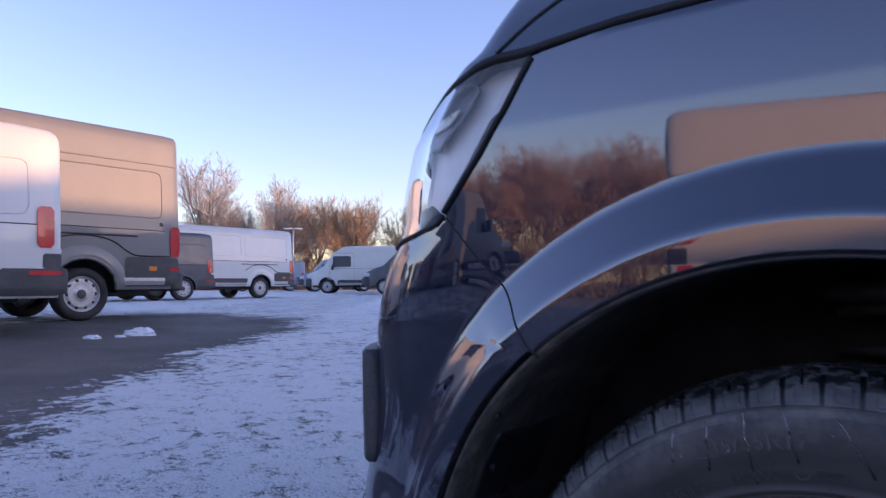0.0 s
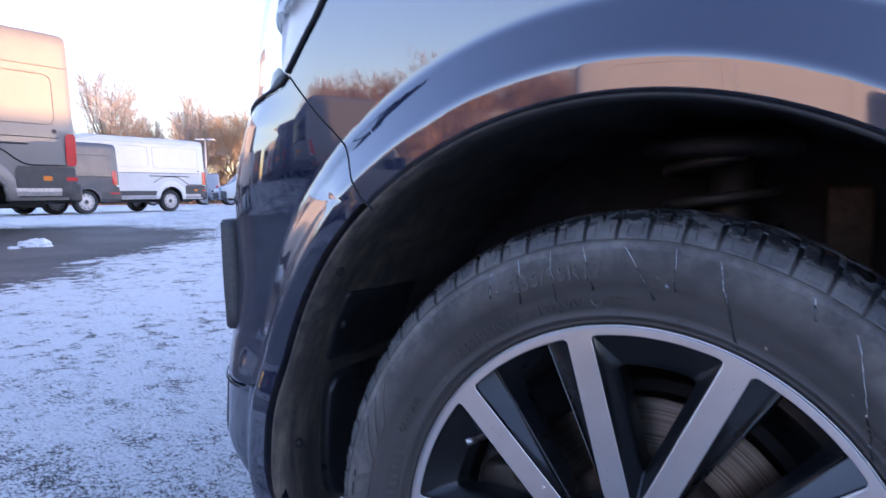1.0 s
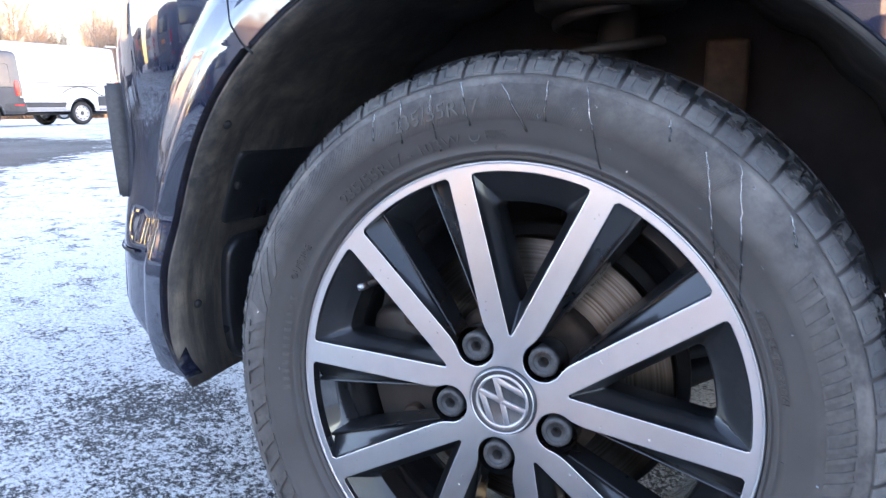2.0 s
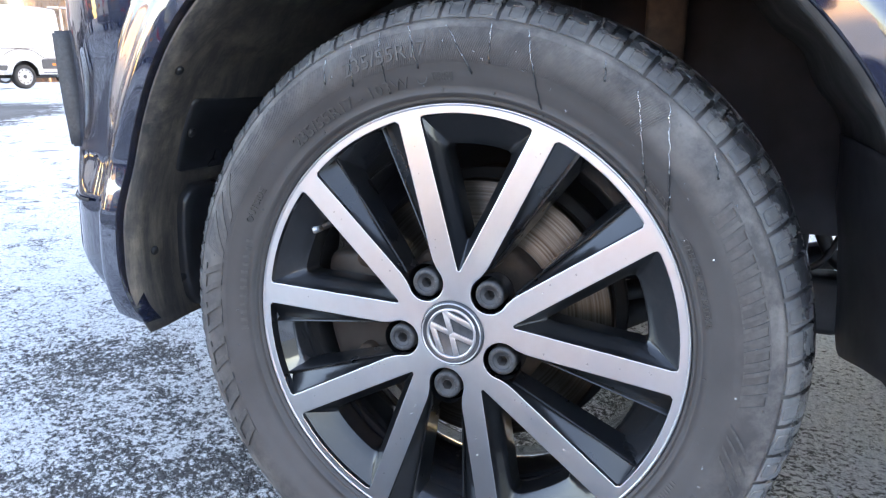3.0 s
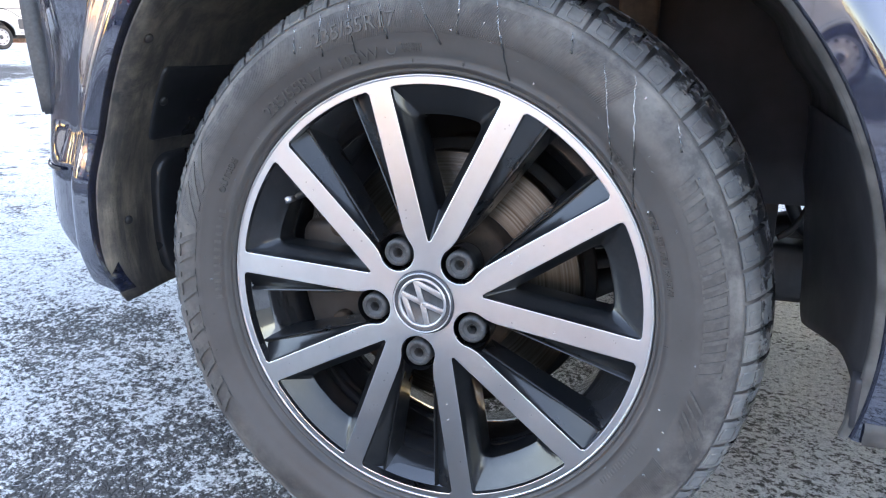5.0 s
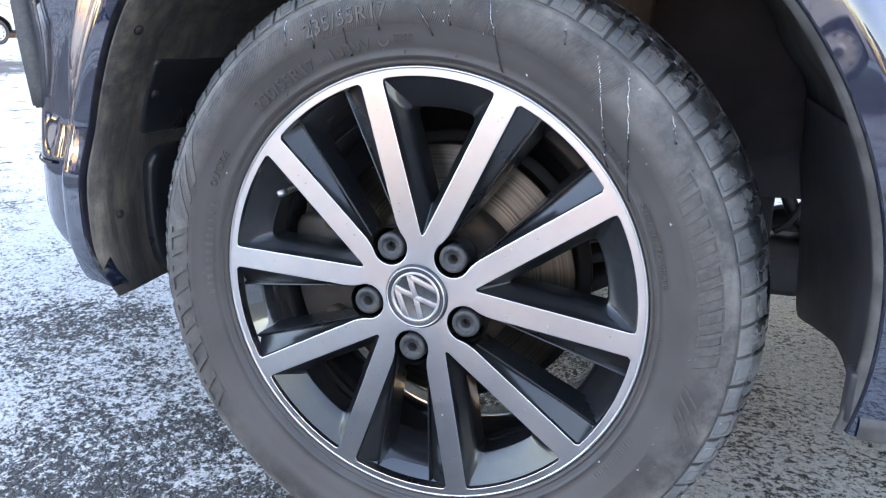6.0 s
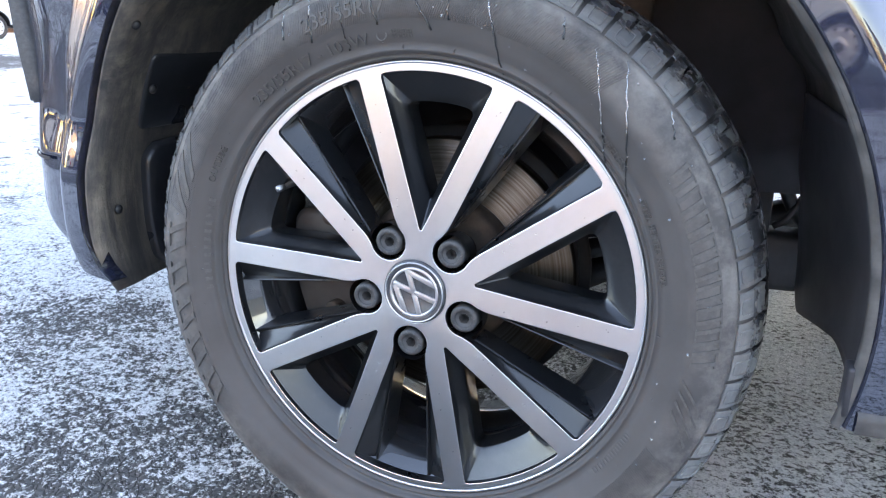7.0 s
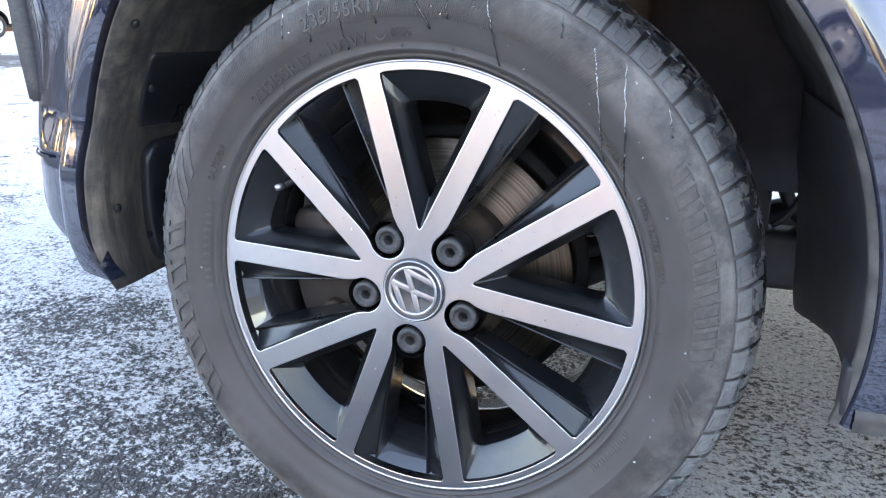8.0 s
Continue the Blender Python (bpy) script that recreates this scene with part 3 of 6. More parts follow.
def skin(s, z, out=0.0):
    """The van's outer skin."""
    p, n = plan_at(s)
    w = smooth01(-0.27, -0.56, s)
    q = Vector((p.x + lerp_table(NOSE_X, z) * w, p.y, z))
    q.x -= 0.021 * belly(z) * smooth01(0.28, 0.35, z) * smooth01(-0.45, -0.54, s)
    # the side leans out towards the shoulder, then breaks inwards
    inset = -0.026 * (min(max(z, 0.76), 0.917) - 0.76)
    if z > 0.917:
        inset += 0.045 * (z - 0.917) + 0.22 * (z - 0.917) ** 2
    if z > 1.0:
        inset += (z - 1.0) * 0.62
    if z < 0.36:
        inset += (2.5 if s < 0 else 0.6) * (0.36 - z) ** 2
    inset += 0.011 * smooth01(0.78, 0.52, z) * smooth01(-0.28, -0.40, s) * smooth01(-0.60, -0.50, s) * smooth01(0.42, 0.50, z)
    rho = math.hypot(q.x - ARCH_X, z - ARCH_Z)
    flare = 0.036 * (1 - ease(0.443, 0.507, rho))
    return q + n * (inset - flare - out)


def s_for(x, z):
    """The s at which the skin has this x at height z."""
    lo, hi = -0.75, 0.7
    for _ in range(30):
        mid = (lo + hi) / 2
        if skin(mid, z).x < x:
            lo = mid
        else:
            hi = mid
    return (lo + hi) / 2


def in_left(poly, c, ang):
    """Distance from c along the angle to the polygon's far side."""
    d = Vector((math.cos(ang), math.sin(ang)))
    best = None
    for a, b in zip(poly, poly[1:]):
        e = Vector((b[0] - a[0], b[1] - a[1]))
        k = d.x * e.y - d.y * e.x
        if abs(k) < 1e-9:
            continue
        w = Vector((a[0] - c[0], a[1] - c[1]))
        t, u = (w.x * e.y - w.y * e.x) / k, (w.x * d.y - w.y * d.x) / k
        if t > 0 and -1e-6 <= u <= 1 + 1e-6 and (best is None or t < best):
            best = t
    return best


def arch_panel(border, a0, a1, n, m, bend=None):
    """A panel between the wheel arch and a border line given as (s, z) from angle a0 to a1."""
    c = (ARCH_X, ARCH_Z)
    angs = [a0 + (a1 - a0) * i / n for i in range(n + 1)]
    for s, z in border:
        a = math.atan2(z - c[1], s - c[0])
        j = min(range(len(angs)), key=lambda i: abs(angs[i] - a))
        if 0 < j < n:
            angs[j] = a
    rows = []
    for a in angs:
        far = in_left(border, c, a) or ARCH_R
        row = []
        # the lip turns in behind the edge
        for back, r in ((0.009, ARCH_R), (0.004, ARCH_R), (0.0, ARCH_R + 0.003)):
            e = a + (bend(r) * (1 - smooth01(0, 0.18, a0 - a)) if bend else 0.0)
            q = skin(c[0] + r * math.cos(e), c[1] + r * math.sin(e))
            row.append(q + Vector((0, back, 0)))
        for k in range(1, m + 1):
            t = (k / m) ** 1.25
            r = ARCH_R + 0.003 + (far - ARCH_R - 0.003) * t
            e = a + (bend(r) * (1 - smooth01(0, 0.18, a0 - a)) if bend else 0.0)
            row.append(skin(c[0] + r * math.cos(e), c[1] + r * math.sin(e)))
        rows.append(row)
    bm = grid_bm([r[2:] for r in rows])
    grid_bm([r[:3] for r in rows], bm=bm)
    grid_bm([[r[-1], r[-1] + Vector((0, 0.014, 0))] for r in rows], bm=bm)
    return bm


van = thing("parked_van", "dark blue panel van with alloy wheels parked on frosty asphalt", "van")

SEAM = [(-0.2600, 0.6700), (-0.2720, 0.6800), (-0.2860, 0.7010), (-0.3060, 0.7260), (-0.3370, 0.7560), (-0.3700, 0.7880), (-0.4010, 0.8225)]
LAMP_BACK = [(-0.404, 0.828), (-0.356, 0.883), (-0.318, 0.935), (-0.284, 0.990)]
TOP_GAP = [(-0.270, 0.993), (-0.19, 1.003), (-0.09, 1.006), (0.0, 1.008), (0.12, 1.010), (0.233, 1.011)]
SEAM, LAMP_BACK, TOP_GAP = [[(s_for(x, z), z) for x, z in run] for run in (SEAM, LAMP_BACK, TOP_GAP)]
LAMP_REAR, LAMP_PEAK = LAMP_BACK[0][0], LAMP_BACK[-1][0]
ang = lambda p: math.atan2(p[1] - ARCH_Z, p[0] - ARCH_X)
seam_polar = [(math.hypot(s - ARCH_X, z - ARCH_Z), ang((s, z)) - 0.001) for s, z in SEAM]
seam_top = seam_polar[-1][1]


def seam_bend(r):
    return lerp_table(seam_polar, r) - seam_top


wing_edge = [(SEAM[-1][0] - 0.02, SEAM[-1][1] - 0.02)] + LAMP_BACK + TOP_GAP + [(0.233, 0.690)]
part("front_wing", arch_panel(wing_edge, seam_top, ang((0.231, 0.694)), 190, 76, seam_bend), M_PAINT, van)
door_edge = [(0.2385, 0.69), (0.2385, 0.80), (0.62, 0.80), (0.62, 0.30), (0.62, 0.262), (0.40, 0.262)]
part("front_door_skin", arch_panel(door_edge, ang((0.2388, 0.690)), math.radians(-12.0), 70, 50), M_PAINT, van)
rows = [[skin(s, z) for s in np.linspace(0.2385, 0.622, 24)] for z in np.linspace(0.80, 1.04, 14)]
part("door_upper_skin", grid_bm(rows, flip=True), M_PAINT, van)


def arch_front_s(z):
    """Where the arch edge cuts the bumper at height z."""
    if z < 0.6700:
        dz = min(abs(z - ARCH_Z), ARCH_R - 1e-4)
        return ARCH_X - math.sqrt(ARCH_R ** 2 - dz ** 2)
    for (s0, z0), (s1, z1) in zip(SEAM, SEAM[1:]):
        if z <= z1:
            return s0 + (s1 - s0) * (z - z0) / (z1 - z0) - 0.0006
    return SEAM[-1][0] - 0.0006


def lamp_low(s):
    """Lower edge of the headlamp opening."""
    return lerp_table([(-1.3, 0.775), (-0.60, 0.795), (-0.50, 0.803), (-0.45, 0.813), (LAMP_REAR, 0.824)], s)


def bumper():
    n, m = 170, 190
    rows = []
    for j in range(n + 1):
        v = j / n
        row = []
        z_side = 0.268 + 0.553 * v
        s0 = arch_front_s(z_side)
        for i in range(m + 1):
            u = (i / m) ** 1.35
            s = s0 + (S_END - s0) * u
            lo = lerp_table([(-1.3, 0.315), (-0.72, 0.338), (-0.60, 0.333), (-0.53, 0.314), (-0.46, 0.301), (-0.40, 0.292)], s)
            z = lo + (min(lamp_low(s), 0.824) - 0.003 - lo) * v
            # crease beside the arch and the step above the lower lip
            q = skin(s, z)
            p, nrm = plan_at(s)
            away = s0 - s
            dent = 0.006 * math.exp(-((away - 0.060) / 0.022) ** 2) * smooth01(0.72, 0.60, z) * smooth01(0.27, 0.33, z)
            low = 0.0012 * smooth01(0.500, 0.446, z) * smooth01(0.434, 0.442, z) * smooth01(-0.470, -0.530, s)
            row.append(q + nrm * (dent - low))
        # turn the arch edge inwards
        rows.append(row)
    bm = grid_bm(rows)
    grid_bm([[r[0] + Vector((0.004, 0.022, 0)), r[0] + Vector((0.001, 0.004, 0)), r[0]] for r in rows], bm=bm)
    grid_bm([[p + Vector((0.012, 0.016, 0.003)) * (1 if i > 2 else 0.3) for i, p in enumerate(rows[0])], rows[0]], bm=bm)
    return bm


part("front_bumper", bumper(), M_PAINT, van)


def patch(s_of, z0, z1, n, m, out, thick, flip=False):
    rows = []
    for j in range(n + 1):
        z = z0 + (z1 - z0) * j / n
        a, b = s_of(z)
        rows.append([skin(a + (b - a) * i / m, z, out(z) if callable(out) else out) for i in range(m + 1)])
    bm = grid_bm(rows, flip=flip)
    bmesh.ops.recalc_face_normals(bm, faces=bm.faces[:])
    if thick:
        bmesh.ops.solidify(bm, geom=bm.faces[:], thickness=thick)
        bmesh.ops.bevel(bm, geom=[e for e in bm.edges if e.calc_face_angle(0) > 0.9], offset=min(0.003, abs(thick) / 3), segments=2, affect="EDGES")
    return bm


# matte moulding on the nose, with its slanted lower corner
part("bumper_moulding", patch(lambda z: (-0.590 + 0.030 * (0.652 - z) / 0.152 - 0.012 * smooth01(0.515, 0.500, z), -1.20), 0.500, 0.652, 12, 40, lambda z: 0.021 - 0.017 * belly(z), 0.03), M_TRIM, van, "matte grey grained plastic moulding on the bumper")


# black strip laid on the skin, drawing the dark crease under the lip
rows = [[skin(s, z, o) for s in np.linspace(-0.500, -0.99, 40)] for z, o in ((0.4385, 0.0030), (0.4365, 0.0045), (0.4340, 0.0030))]
part("lip_crease_line", grid_bm(rows), M_GAP, van)
part("lower_insert", patch(lambda z: (-0.600 + 0.25 * (0.425 - z), -1.20), 0.345, 0.428, 8, 30, 0.004, 0.008), M_TRIM, van, "matte grey insert low in the bumper")


# headlamp: lens, black seal, ribbed bezel and reflector bowl
def lamp_edges(v):
    """Front and back s of the headlamp at height fraction v, and its z there."""
    pts = LAMP_BACK
    z = 0.828 + (0.990 - 0.828) * v
    for (s0, z0), (s1, z1) in zip(pts, pts[1:]):
        if z <= z1 + 1e-6:
            return s0 + (s1 - s0) * (z - z0) / (z1 - z0), z
    return pts[-1][0], pts[-1][1]


def lamp_top(s):
    return lerp_table([(-1.0, 0.90), (-0.70, 0.925), (-0.56, 0.955), (-0.48, 0.975), (-0.42, 0.987), (-0.36, 0.991), (LAMP_PEAK, 0.991)], s)


def lamp_sheet(out, inset=0.0, n=30, m=48, front=-0.93):
    rows = []
    for j in range(n + 1):
        v = j / n
        row = []
        sb, _ = lamp_edges(v)
        sb -= inset
        for i in range(m + 1):
            s = sb + (front - sb) * i / m
            lo, hi = lamp_low(s) + inset, lamp_top(s) - inset
            back_z = 0.828 + 0.162 * v
            free = lo + (hi - lo) * v
            k = smooth01(0, 0.05, sb - s)
            z = back_z * (1 - k) + free * k
            row.append(skin(s, z, out))
        rows.append(row)
    return grid_bm(rows)


lamp = part("headlamp", lamp_sheet(0.002, 0.002), M_GLASS, van, "clear headlamp lens")
lamp.visible_shadow = False
part("housing", lamp_sheet(-0.030, -0.002), M_BEZEL, lamp, "silver lamp housing")


def lamp_border():
    bm = bmesh.new()
    back = [skin(*lamp_edges(v), 0.0015) for v in np.linspace(0, 1, 24)]
    low = [skin(s, lamp_low(s), 0.0015) for s in np.linspace(-0.93, LAMP_REAR, 40)]
    for run, r in ((low, 0.0028), (back, 0.0032)):
        tube_bm(run, r, 8, bm)
    return bm


part("seal", lamp_border(), M_GAP, lamp, "black rubber seal")


def ribbed_bezel():
    """Slanting strip of fine ribs along the back edge of the lamp."""
    rows = []
    for j in range(45):
        v = 0.08 + 0.60 * j / 44
        sb, z = lamp_edges(v)
        depth = -0.004 - (0.0050 if j % 2 else 0.0)
        rows.append([skin(sb - 0.007 - 0.036 * i / 6, z - 0.010 * i / 6, depth - 0.010 * (i / 6) ** 2) for i in range(7)])
    return grid_bm(rows)


ribs = ribbed_bezel()
ribs.faces.ensure_lookup_table()
for q, fc in enumerate(ribs.faces):
    fc.material_index = (q // 6) % 2
part("ribbed_bezel", ribs, [M_BEZEL, M_SHROUD], lamp, "finely ribbed silver strip", smooth=False)
rows = []
for j in range(25):
    v = 0.72 + 0.26 * j / 24
    sb, z = lamp_edges(min(v, 0.995))
    rows.append([skin(sb - 0.006 - 0.060 * i / 6, z - 0.004 - 0.012 * i / 6, -0.010 - 0.018 * (i / 6)) for i in range(7)])
part("upper_bezel", grid_bm(rows), M_BEZEL, lamp)
bowl_m = look(skin(-0.62, 0.885, -0.035), skin(-0.62, 0.885, -0.035) + Vector((-0.80, -0.55, 0.05)))
bowl = lathe([(0.058, 0.0), (0.056, 0.004), (0.050, 0.020), (0.038, 0.034), (0.020, 0.042), (0.0, 0.045)], 48)
for v in bowl.verts:
    x, y, z = v.co
    v.co = (x, -z, y)
part("reflector", bowl, M_REFLECT, lamp, "chrome reflector bowl", at=bowl_m)


def lamp_hook(inset, depth, n=24):
    """Comma-shaped bezel behind the lens."""
    rows = []
    for j in range(n + 1):
        z = 0.909 + inset + (0.069 - 2 * inset) * j / n
        a = lerp_table([(0.909, -0.510), (0.916, -0.550), (0.926, -0.575), (0.940, -0.584), (0.956, -0.572), (0.968, -0.545), (0.978, -0.468)], z)
        b = lerp_table([(0.909, -0.490), (0.918, -0.474), (0.938, -0.438), (0.956, -0.420), (0.970, -0.410), (0.978, -0.436)], z)
        rows.append([skin(a + inset + (b - a - 2 * inset) * i / 12, z, depth - 0.006 * math.sin(math.pi * i / 12)) for i in range(13)])
    return solid(grid_bm(rows), 0.003)


part("lamp_hook", lamp_hook(0.0, -0.014), M_SHROUD, lamp, "satin grey hooked bezel")
part("lamp_window", lamp_hook(0.027, -0.010, 12), M_LAMPWARM, lamp, "small cream inner reflector")
rows = [[skin(s, lamp_low(s) + 0.006 + 0.030 * k / 4 * smooth01(LAMP_REAR, LAMP_REAR - 0.06, s), -0.006 - 0.008 * k / 4) for s in np.linspace(LAMP_REAR - 0.016, -0.58, 40)] for k in range(5)]
part("indicator_strip", grid_bm(rows), M_BLACK, lamp, "dark ribbed strip below the lamp")

# bonnet, its shut line and the windscreen base
gap_line = [skin(s, lamp_top(s) + 0.007, 0.0) for s in np.linspace(-0.93, LAMP_PEAK - 0.012, 40)] + [skin(s, z + 0.008, 0.0) for s, z in TOP_GAP]


def bonnet():
    rows = []
    for j in range(41):
        row = []
        for i in range(81):
            s = 0.66 + (S_END - 0.66) * i / 80
            base = lamp_top(s) + 0.013 if s < LAMP_PEAK else lerp_table([(LAMP_PEAK, 1.004), (-0.19, 1.016), (0.0, 1.021), (0.66, 1.04)], s)
            z = base + (1.20 - base) * min(1.0, j / 24)
            p, nrm = plan_at(s)
            q = skin(s, z) + nrm * (1.3 * max(0.0, z - 1.03) ** 2)
            if j > 24:
                k = (j - 24) / 16
                q = q.lerp(Vector((max(q.x, -0.30) * 0.6 + 0.12, 0.912, 1.27)), math.sin(k * math.pi / 2) ** 1.2) + Vector((0, 0, 0.03 * math.sin(k * math.pi)))
            row.append(q)
        rows.append(row)
    return rows


bon = bonnet()
part("bonnet", grid_bm(bon), M_PAINT, van)
bm = bmesh.new()
tube_bm([p + Vector((0, 0.003, 0)) for p in gap_line], 0.0054, 8, bm)
part("bonnet_seal", bm, M_GAP, van, "black rubber bonnet seal")
bm = bmesh.new()
cut = []
for j in range(16):
    s_cut = LAMP_PEAK - 0.075 + 0.011 * j
    k = (0.66 - s_cut) / (0.66 - S_END) * 80
    cut.append(bon[j][int(k)].lerp(bon[j][int(k) + 1], k - int(k)) + Vector((-0.0005, -0.0005, 0.0005)))
tube_bm(cut, 0.0020, 6, bm)
part("bonnet_joint", bm, M_GAP, van)
bm = bmesh.new()
for (s0, z0), (s1, z1) in zip(SEAM, SEAM[1:]):
    tube_bm([skin(s0 + (s1 - s0) * i / 9, z0 + (z1 - z0) * i / 9, -0.0007) for i in range(10)], 0.0015, 6, bm)
part("wing_joint", bm, M_GAP, van)
bm = bmesh.new()
tube_bm([skin(0.236, z, -0.003) for z in np.linspace(0.69, 1.03, 20)], 0.0035, 6, bm)
part("door_joint", bm, M_GAP, van)


# arch liner and what lies behind the wheel
def arch_liner():
    rows = []
    for i in range(91):
        a = math.radians(22 + 168.5 * i / 90)
        row = []
        for k in range(15):
            y = -0.030 + 0.40 * k / 14
            r = ARCH_R - 0.0005 + 0.010 * smooth01(1, 3, k) + 0.004 * math.sin(i * 0.9) * smooth01(0.05, 0.12, y)
            x, z = ARCH_X + r * math.cos(a), ARCH_Z + r * math.sin(a)
            y0 = skin(s_for(x, max(z, 0.27)), max(z, 0.27)).y + 0.005
            y = y0 + (0.37 - y0) * k / 14
            row.append((x, y, z))
        rows.append(row)
    return grid_bm(rows, flip=True)


part("arch_liner", solid(arch_liner(), 0.003), M_LINER, van, "mud-streaked black plastic arch liner")
bm = bmesh.new()
ring = [(ARCH_X + 0.43 * math.cos(a), 0.37, ARCH_Z + 0.43 * math.sin(a)) for a in np.linspace(math.radians(14), math.radians(196), 60)]
vs = [bm.verts.new(p) for p in ring + [(-0.40, 0.37, 0.23), (0.20, 0.37, 0.30), (0.24, 0.37, 0.378), (0.50, 0.37, 0.378)]]
bm.faces.new(vs)
part("inner_wall", solid(bm, 0.01), M_INNER, van, "sooty black inner wall of the arch")
# moulded panels in the front of the liner
def liner_panel(a0, a1, y0, y1, corner, height):
    """Rounded raised panel on the liner, between two angles and two depths."""
    mid_a, mid_y = radians((a0 + a1) / 2), (y0 + y1) / 2
    ha, hy = radians(a1 - a0) / 2 * ARCH_R, (y1 - y0) / 2
    rows = []
    for k, (shrink, lift) in enumerate(((0.0, -0.012), (0.0, 0.35 * height), (0.0015, 0.8 * height), (0.005, height), (0.02, height), (0.5, 0.9 * height), (0.97, 0.9 * height))):
        ring = []
        for q in range(72):
            w = 2 * math.pi * q / 72
            cu, sv = math.cos(w), math.sin(w)
            u = (ha - corner) * (1 if cu > 0 else -1) * min(1.0, abs(cu) * 3) + corner * cu
            v = (hy - corner) * (1 if sv > 0 else -1) * min(1.0, abs(sv) * 3) + corner * sv
            f = 1 - shrink if shrink >= 0.5 else 1 - shrink / max(ha, hy)
            a = mid_a + u * f / ARCH_R
            r = ARCH_R + 0.006 - lift
            ring.append((ARCH_X + r * math.cos(a), mid_y + v * f, ARCH_Z + r * math.sin(a)))
        rows.append(ring)
    bm = grid_bm(rows, wrap=True)
    bmesh.ops.recalc_face_normals(bm, faces=bm.faces[:])
    return bm


part("liner_pocket", liner_panel(166.0, 190.0, 0.068, 0.20, 0.034, 0.012), M_POCKET, van, "smooth black moulded pocket")
part("liner_panel", liner_panel(149.5, 163.5, 0.058, 0.22, 0.012, 0.004), M_POCKET, van, "smooth black raised panel of the liner")
for x, y, z in ((-0.335, 0.001, 0.600), (-0.381, 0.062, 0.524), (-0.419, 0.016, 0.377)):
    bm = bmesh.new()
    bmesh.ops.create_uvsphere(bm, u_segments=14, v_segments=8, radius=0.006)
    d = Vector((ARCH_X - x, 0, ARCH_Z - z)).normalized()
    part("liner_screw", bm, M_BLACK, van, at=look(Vector((x, y, z)) + d * 0.004, Vector((x, y, z)) + d) @ Matrix.Diagonal((1, 1, 0.6, 1)))
# rear part of the liner, sill and flange
def rear_liner():
    rows = []
    for k in range(17):
        t = k / 16
        y = -0.016 + 0.335 * t
        z_low = lerp_table([(-0.02, 0.281), (0.03, 0.297), (0.08, 0.298), (0.16, 0.279), (0.24, 0.256), (0.29, 0.243), (0.32, 0.262)], y)
        a_low = math.asin((z_low - ARCH_Z) / (ARCH_R + 0.010))
        row = []
        for i in range(25):
            a = a_low + (radians(23.0) - a_low) * i / 24
            deep = lerp_table([(-17.0, 0.428), (-8.0, 0.412), (0.0, 0.402), (12.0, 0.399), (23.0, 0.420)], math.degrees(a))
            r = ARCH_R + 0.004 + (deep - ARCH_R - 0.004) * smooth01(0.15, 0.85, t)
            row.append((ARCH_X + r * math.cos(a), y, ARCH_Z + r * math.sin(a)))
        rows.append(row)
    return grid_bm(rows)


part("rear_liner", solid(rear_liner(), 0.004), M_REARLINER, van, "sooty black plastic liner behind the wheel")
rows = []
for i in range(61):
    a = math.radians(-12.5 + 73.5 * i / 60)
    rows.append([(ARCH_X + r * math.cos(a), skin(ARCH_X + ARCH_R * math.cos(a), ARCH_Z + ARCH_R * math.sin(a)).y + e, ARCH_Z + r * math.sin(a)) for r, e in ((ARCH_R + 0.0005, 0.003), (ARCH_R - 0.0015, 0.004), (ARCH_R - 0.002 - 0.003 * smooth01(61, 30, math.degrees(a)), 0.006), (ARCH_R - 0.003 - 0.003 * smooth01(61, 30, math.degrees(a)), 0.012), (ARCH_R + 0.002, 0.019))])
part("arch_flange", grid_bm(rows), M_FLANGE, van, "dusty grey turned-in flange of the arch")
part("flange_foot", box_bm(0.016, 0.022, 0.048, 0.004, (0.409, -0.018, 0.296)), M_REARLINER, van, "dirty foot of the arch flange")
part("axle_mount", box_bm(0.10, 0.06, 0.085, 0.012, (0.372, 0.42, 0.272)), M_BLACK, van)
rows = [[skin(s, z) + Vector((0, e, 0)) for s in np.linspace(0.56, 3.3, 30)] for z, e in ((0.300, 0.0), (0.268, 0.0), (0.262, 0.010), (0.262, 0.14))]
part("sill", grid_bm(rows), M_PAINT, van)
rows = [[skin(s_for(x, 0.28), z, 0.003 + o) for x in np.linspace(0.412, 0.68, 12)] for z, o in ((0.283, -0.003), (0.281, 0.0), (0.275, 0.0015), (0.269, 0.0), (0.263, 0.001), (0.259, -0.004))]
part("sill_seam", grid_bm(rows), M_FLANGE, van, "folded dusty seam along the bottom of the door")


# ---- the wheel ----
HUB = pose(-0.0004, -0.0097, 0.3294, -3.24, 0, 0.2)
SPOKE0, PITCH = 30.6, 36.0
RIM_R, FACE_R = 0.2335, 0.2245


def polar(r, deg):
    return (r * math.cos(radians(deg)), r * math.sin(radians(deg)))


def offset_line(spoke_deg, side, r0, r1, n, w0, w1):
    """Points along a spoke's edge: side +1 is the anticlockwise edge. w: half widths at r0 and r1."""
    out = []
    for k in range(n + 1):
        t = k / n
        r, w = r0 + (r1 - r0) * t, w0 + (w1 - w0) * t
        c, s = math.cos(radians(spoke_deg)), math.sin(radians(spoke_deg))
        out.append((r * c - side * w * s, r * s + side * w * c))
    return out


def edge_points(p, q, n):
    return [(p[0] + (q[0] - p[0]) * k / n, p[1] + (q[1] - p[1]) * k / n) for k in range(n + 1)]


